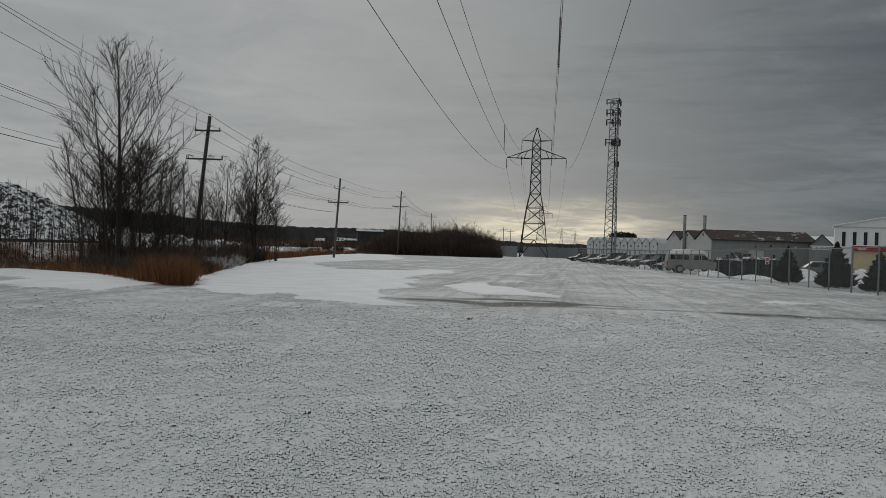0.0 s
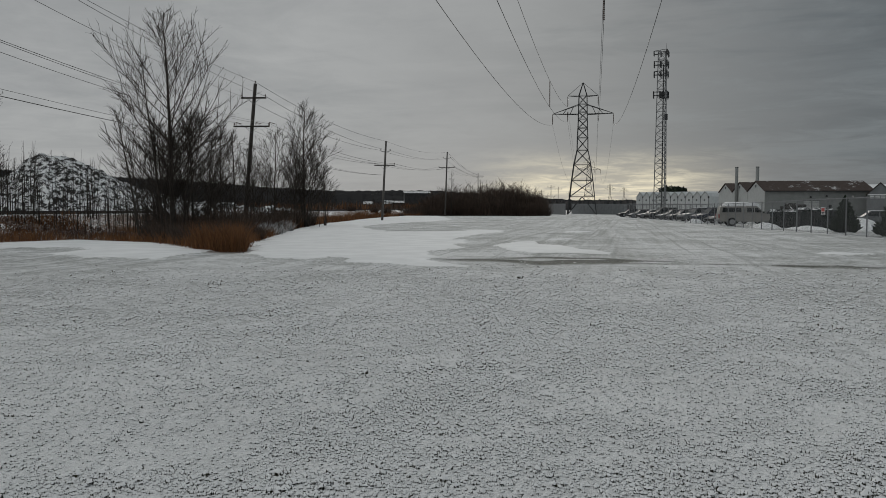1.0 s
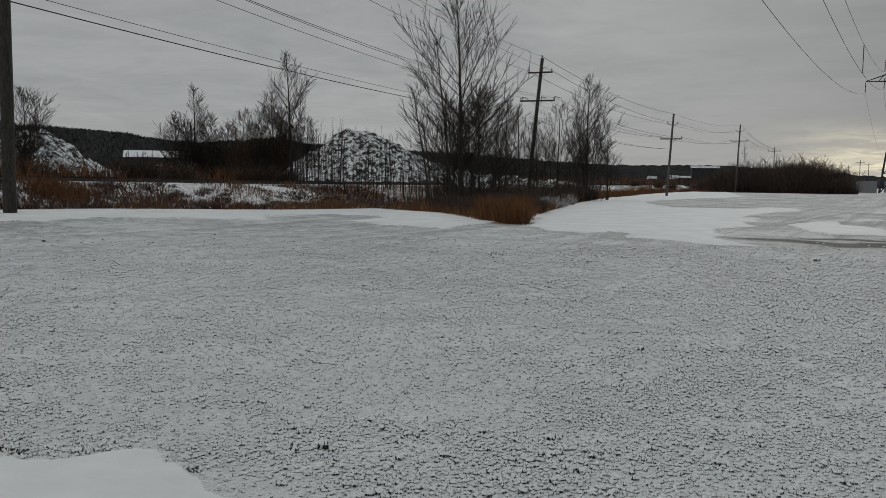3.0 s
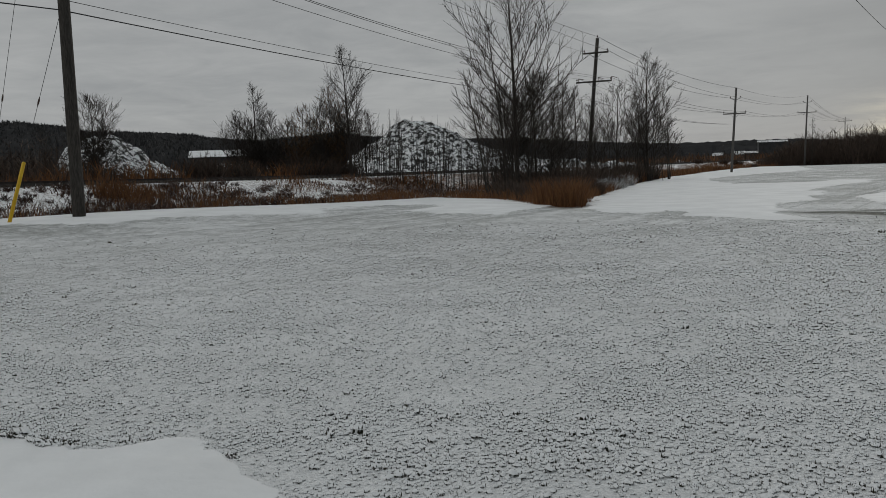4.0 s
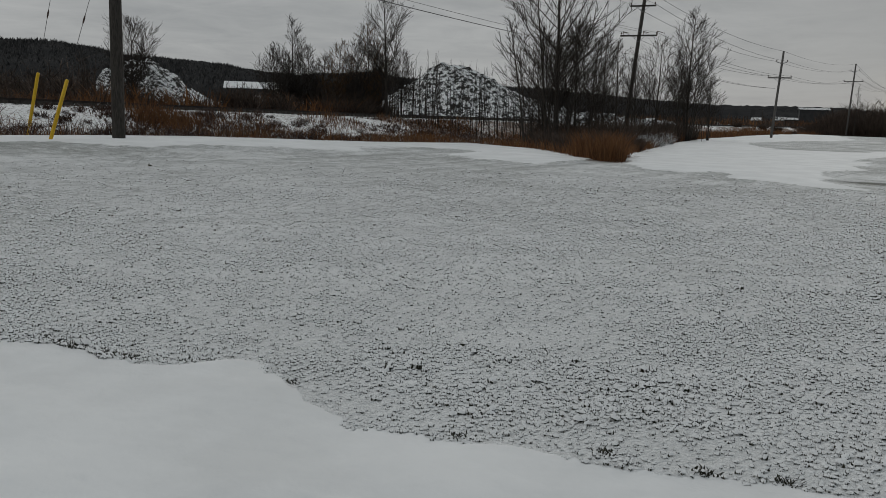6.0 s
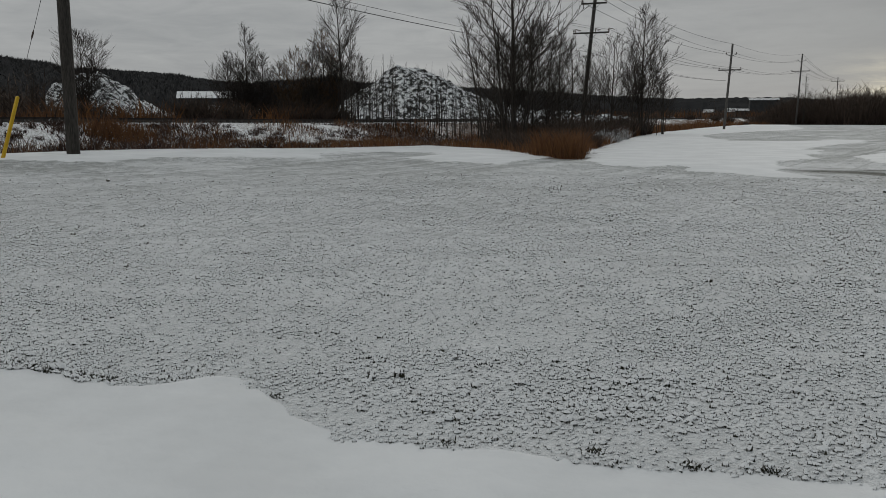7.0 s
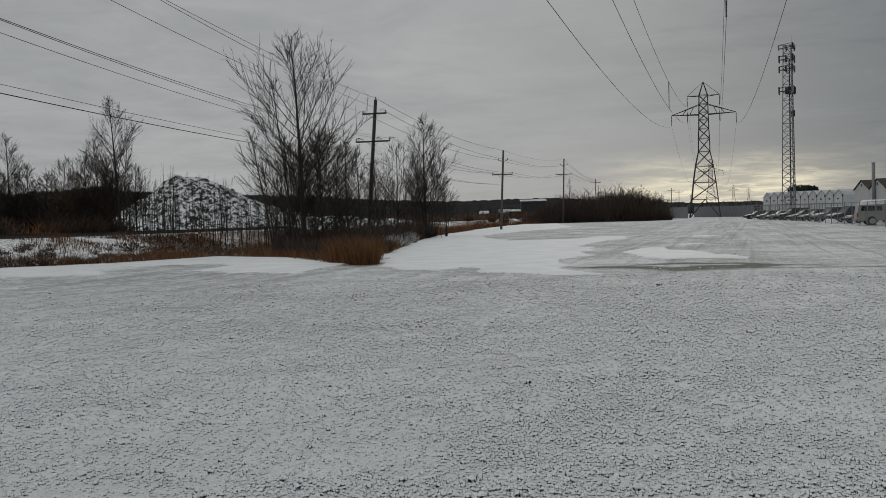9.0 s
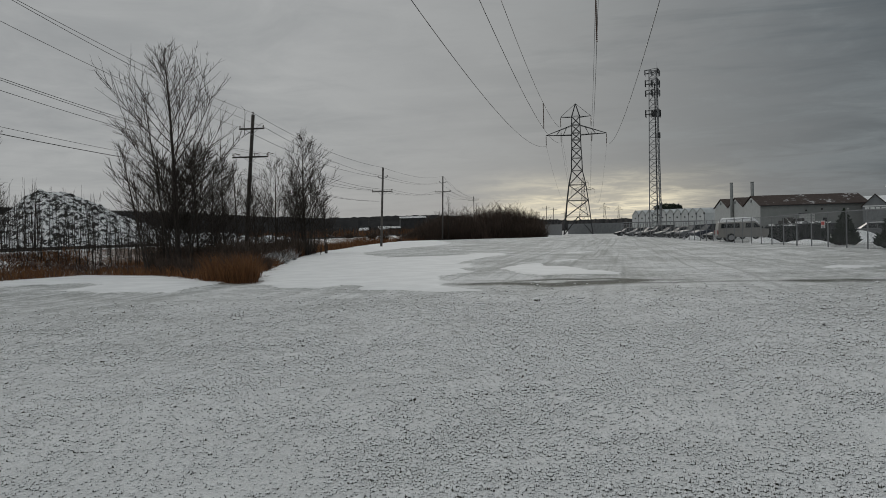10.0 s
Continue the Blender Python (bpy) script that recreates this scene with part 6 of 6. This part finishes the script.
def halls():
    x0, x1, y0 = 53.0, 73.5, 169.0
    z = gz(60, 175) - 0.2
    eave, ridge, d = 3.75 - z, 5.65 - z, 11.0
    for i in range(3):
        t = thing("works_hall", (x0, y0 + i * (d + 0.05), z), "grey clad works hall with a rusty sheet roof" if i == 0 else "grey works hall behind with a pitched roof", "building", "works halls")
        out = [(0, 0), (d, 0), (d, eave), (d / 2, ridge), (0, eave)]
        part("wall", Mesher().prism(out, "x", 0, x1 - x0), M_CLAD, t)
        # two roof slopes laid over the wall
        for a, b in (((-0.3, eave - 0.05), (d / 2, ridge + 0.06)), ((d + 0.3, eave - 0.05), (d / 2, ridge + 0.06))):
            part("roof", Mesher().prism([a, b, (b[0], b[1] + 0.12), (a[0], a[1] + 0.12)], "x", -0.25, x1 - x0 + 0.25), M_ROOF, t)
        # thin panel over the gable end, paler than the front wall
        part("gable_panel", Mesher().prism([(0.05, 0.1), (d - 0.05, 0.1), (d - 0.05, eave - 0.1), (d / 2, ridge - 0.1), (0.05, eave - 0.1)], "x", -0.06, -0.004), M_DOOR, t, "pale grey panel over the gable wall")
        part("gable_vent", Mesher().box((-0.10, d / 2, ridge - 0.9), (0.1, 0.5, 0.5)), M_GLASS, t)
        if i == 0:
            dr = part("door", Mesher().box((8.8, -0.05, 1.7), (2.9, 0.1, 3.4)), M_DOOR, t, "pale roller door")
            for k in range(6):
                part("slat", Mesher().box((8.8, -0.12, 0.3 + k * 0.55), (2.8, 0.03, 0.04)), M_STEEL, dr)
            part("door_frame", Mesher().box((8.8, -0.08, 3.5), (3.2, 0.16, 0.16)), M_STEEL_DARK, t)
            for xx, zz in ((8.6, 4.2), (11.6, 4.4)):
                part("wall_lamp", Mesher().box((xx, -0.15, zz - 0.1), (0.3, 0.3, 0.3), 0, 0.7), M_TYRE, t)
            part("wall_lamp", Mesher().box((16.5, -0.15, 4.2), (0.4, 0.3, 0.3), 0, 0.7), M_LAMP, t, "pale wall lamp")
            part("window", Mesher().box((12.2, -0.03, 2.1), (0.8, 0.08, 1.0)), M_GLASS, t)
            for k in range(20):
                part("wall_rib", Mesher().box((0.5 + k, -0.02, eave / 2), (0.06, 0.05, eave - 0.1)), M_CLAD, t)
            part("gutter", Mesher().box(((x1 - x0) / 2, -0.38, eave - 0.1), (x1 - x0, 0.14, 0.14)), M_STEEL_DARK, t)
    for b, r in ((15.72, 194), (16.95, 183)):
        x, y, _ = spot(b, r)
        h = 1.6 + r * math.tan(radians(2.17)) - z
        t = thing("chimney_stack", (x, y, z), "slim grey steel chimney stack rising from the hall", "chimney", "works chimneys")
        part("flue", Mesher().tube([(0, 0, 2), (0, 0, h)], 0.33, 12), M_CLAD, t, smooth=True)
        part("cap", Mesher().tube([(0, 0, h), (0, 0, h + 0.12)], [0.35, 0.35], 12), M_STEEL_DARK, t)
    x, y, zz = spot(23.85, 176)
    t = thing("small_shed", (x, y, zz), "small grey gabled shed beside the works", "building", "", -24)
    part("wall", Mesher().prism([(-2.1, 0), (2.1, 0), (2.1, 4.2), (0, 6.2), (-2.1, 4.2)], "y", 0, 8), M_SLATS, t)
    for s in (-1, 1):
        part("roof", Mesher().prism([(s * 2.4, 4.0), (0, 6.3), (0, 6.42), (s * 2.4, 4.12)], "y", -0.2, 8.2), M_ROOF, t)
    part("band", Mesher().box((0, -0.03, 4.15), (4.2, 0.06, 0.18)), M_WHITE, t)
    for k in range(4):
        part("window", Mesher().box((-1.35 + k * 0.9, -0.03, 3.7), (0.7, 0.06, 0.5)), M_FILM, t)
    x, y, zz = spot(23.3, 215)
    t = thing("snowy_roofed_hall", (x, y, zz), "low hall with a snow-covered roof behind the shed", "building", "", -24)
    part("wall", Mesher().box((0, 5, 2.4), (16, 10, 4.8)), M_CLAD, t)
    part("roof", Mesher().prism([(-0.4, 4.8), (10.4, 4.8), (5, 7.2)], "x", -8.3, 8.3), M_SNOW, t)


halls()


def white_hall():
    x, y, z = spot(24.55, 150)
    t = thing("white_hall", (x, y, z), "tall white hall with narrow dark windows", "building", "", -24)
    w, d = 22.0, 16.0
    eave, ridge = 6.1 - z, 8.1 - z
    part("wall", Mesher().prism([(0, 0), (w, 0), (w, eave), (w / 2, ridge), (0, eave)], "y", 0, d), M_WHITE, t)
    for a, b in (((-0.3, eave - 0.06), (w / 2, ridge + 0.04)), ((w + 0.3, eave - 0.06), (w / 2, ridge + 0.04))):
        part("roof", Mesher().prism([a, b, (b[0], b[1] + 0.2), (a[0], a[1] + 0.2)], "y", -0.3, d + 0.3), M_WHITE, t)
    for k in range(13):
        wn = part("window", Mesher().box((1.3 + k * 1.55, -0.02, eave - 2.1), (0.52, 0.10, 2.3)), M_GLASS, t, "narrow dark window")
        part("frame", Mesher().box((1.3 + k * 1.55 - 0.3, -0.05, eave - 2.1), (0.08, 0.12, 2.4)), M_WHITE, wn)
    part("cornice", Mesher().box((w / 2, -0.06, eave - 0.2), (w, 0.12, 0.14)), M_DOOR, t)


white_hall()
x, y, z = spot(25.6, 112)
t = thing("cream_shop", (x, y, z - 0.2), "low cream building with a dark red fascia", "building", "", -26)
part("wall", Mesher().box((5, 3, 1.5), (10, 6, 3.0)), M_CREAM, t)
part("fascia", Mesher().box((5, 2.9, 3.3), (10.3, 6.3, 0.62)), M_RED, t, "dark red fascia")
part("roof", Mesher().box((5, 3, 3.66), (10.4, 6.4, 0.1)), M_SNOW, t)
part("sign_bar", Mesher().box((0.9, -0.28, 3.32), (0.9, 0.04, 0.34)), M_DOOR, t, "pale plain sign")
part("base", Mesher().box((5, -0.04, 0.16), (10, 0.1, 0.32)), M_CLAD, t)

# round-topped dark trees over the greenhouse
for b, w in ((11.4, 2.2), (11.9, 2.6), (12.4, 1.6)):
    x, y, z = spot(b, 285)
    t = thing("dark_tree", (x, y, z), "dark rounded evergreen over the greenhouse roof", "tree", "evergreens behind the greenhouse")
    part("trunk", Mesher().tube([(0, 0, -0.2), (0, 0, 7.2)], [0.25, 0.08], 6), M_BARK, t)
    g, m = random.Random(int(b * 10)), Mesher()
    for k in range(420):
        v = Vector((g.gauss(0, 1), g.gauss(0, 1), g.gauss(0, 0.7)))
        v = v.normalized() * w * g.uniform(0.5, 1.0)
        c, s = Vector((v.x, v.y, 7.1 + v.z * 0.75)), g.uniform(0.25, 0.6)
        m.add([c + Vector((g.uniform(-s, s), g.uniform(-s, s), g.uniform(-s, s))) for _ in range(4)], [(0, 1, 2), (0, 2, 3), (0, 3, 1), (1, 3, 2)])
    part("crown", m, M_NEEDLE, t)
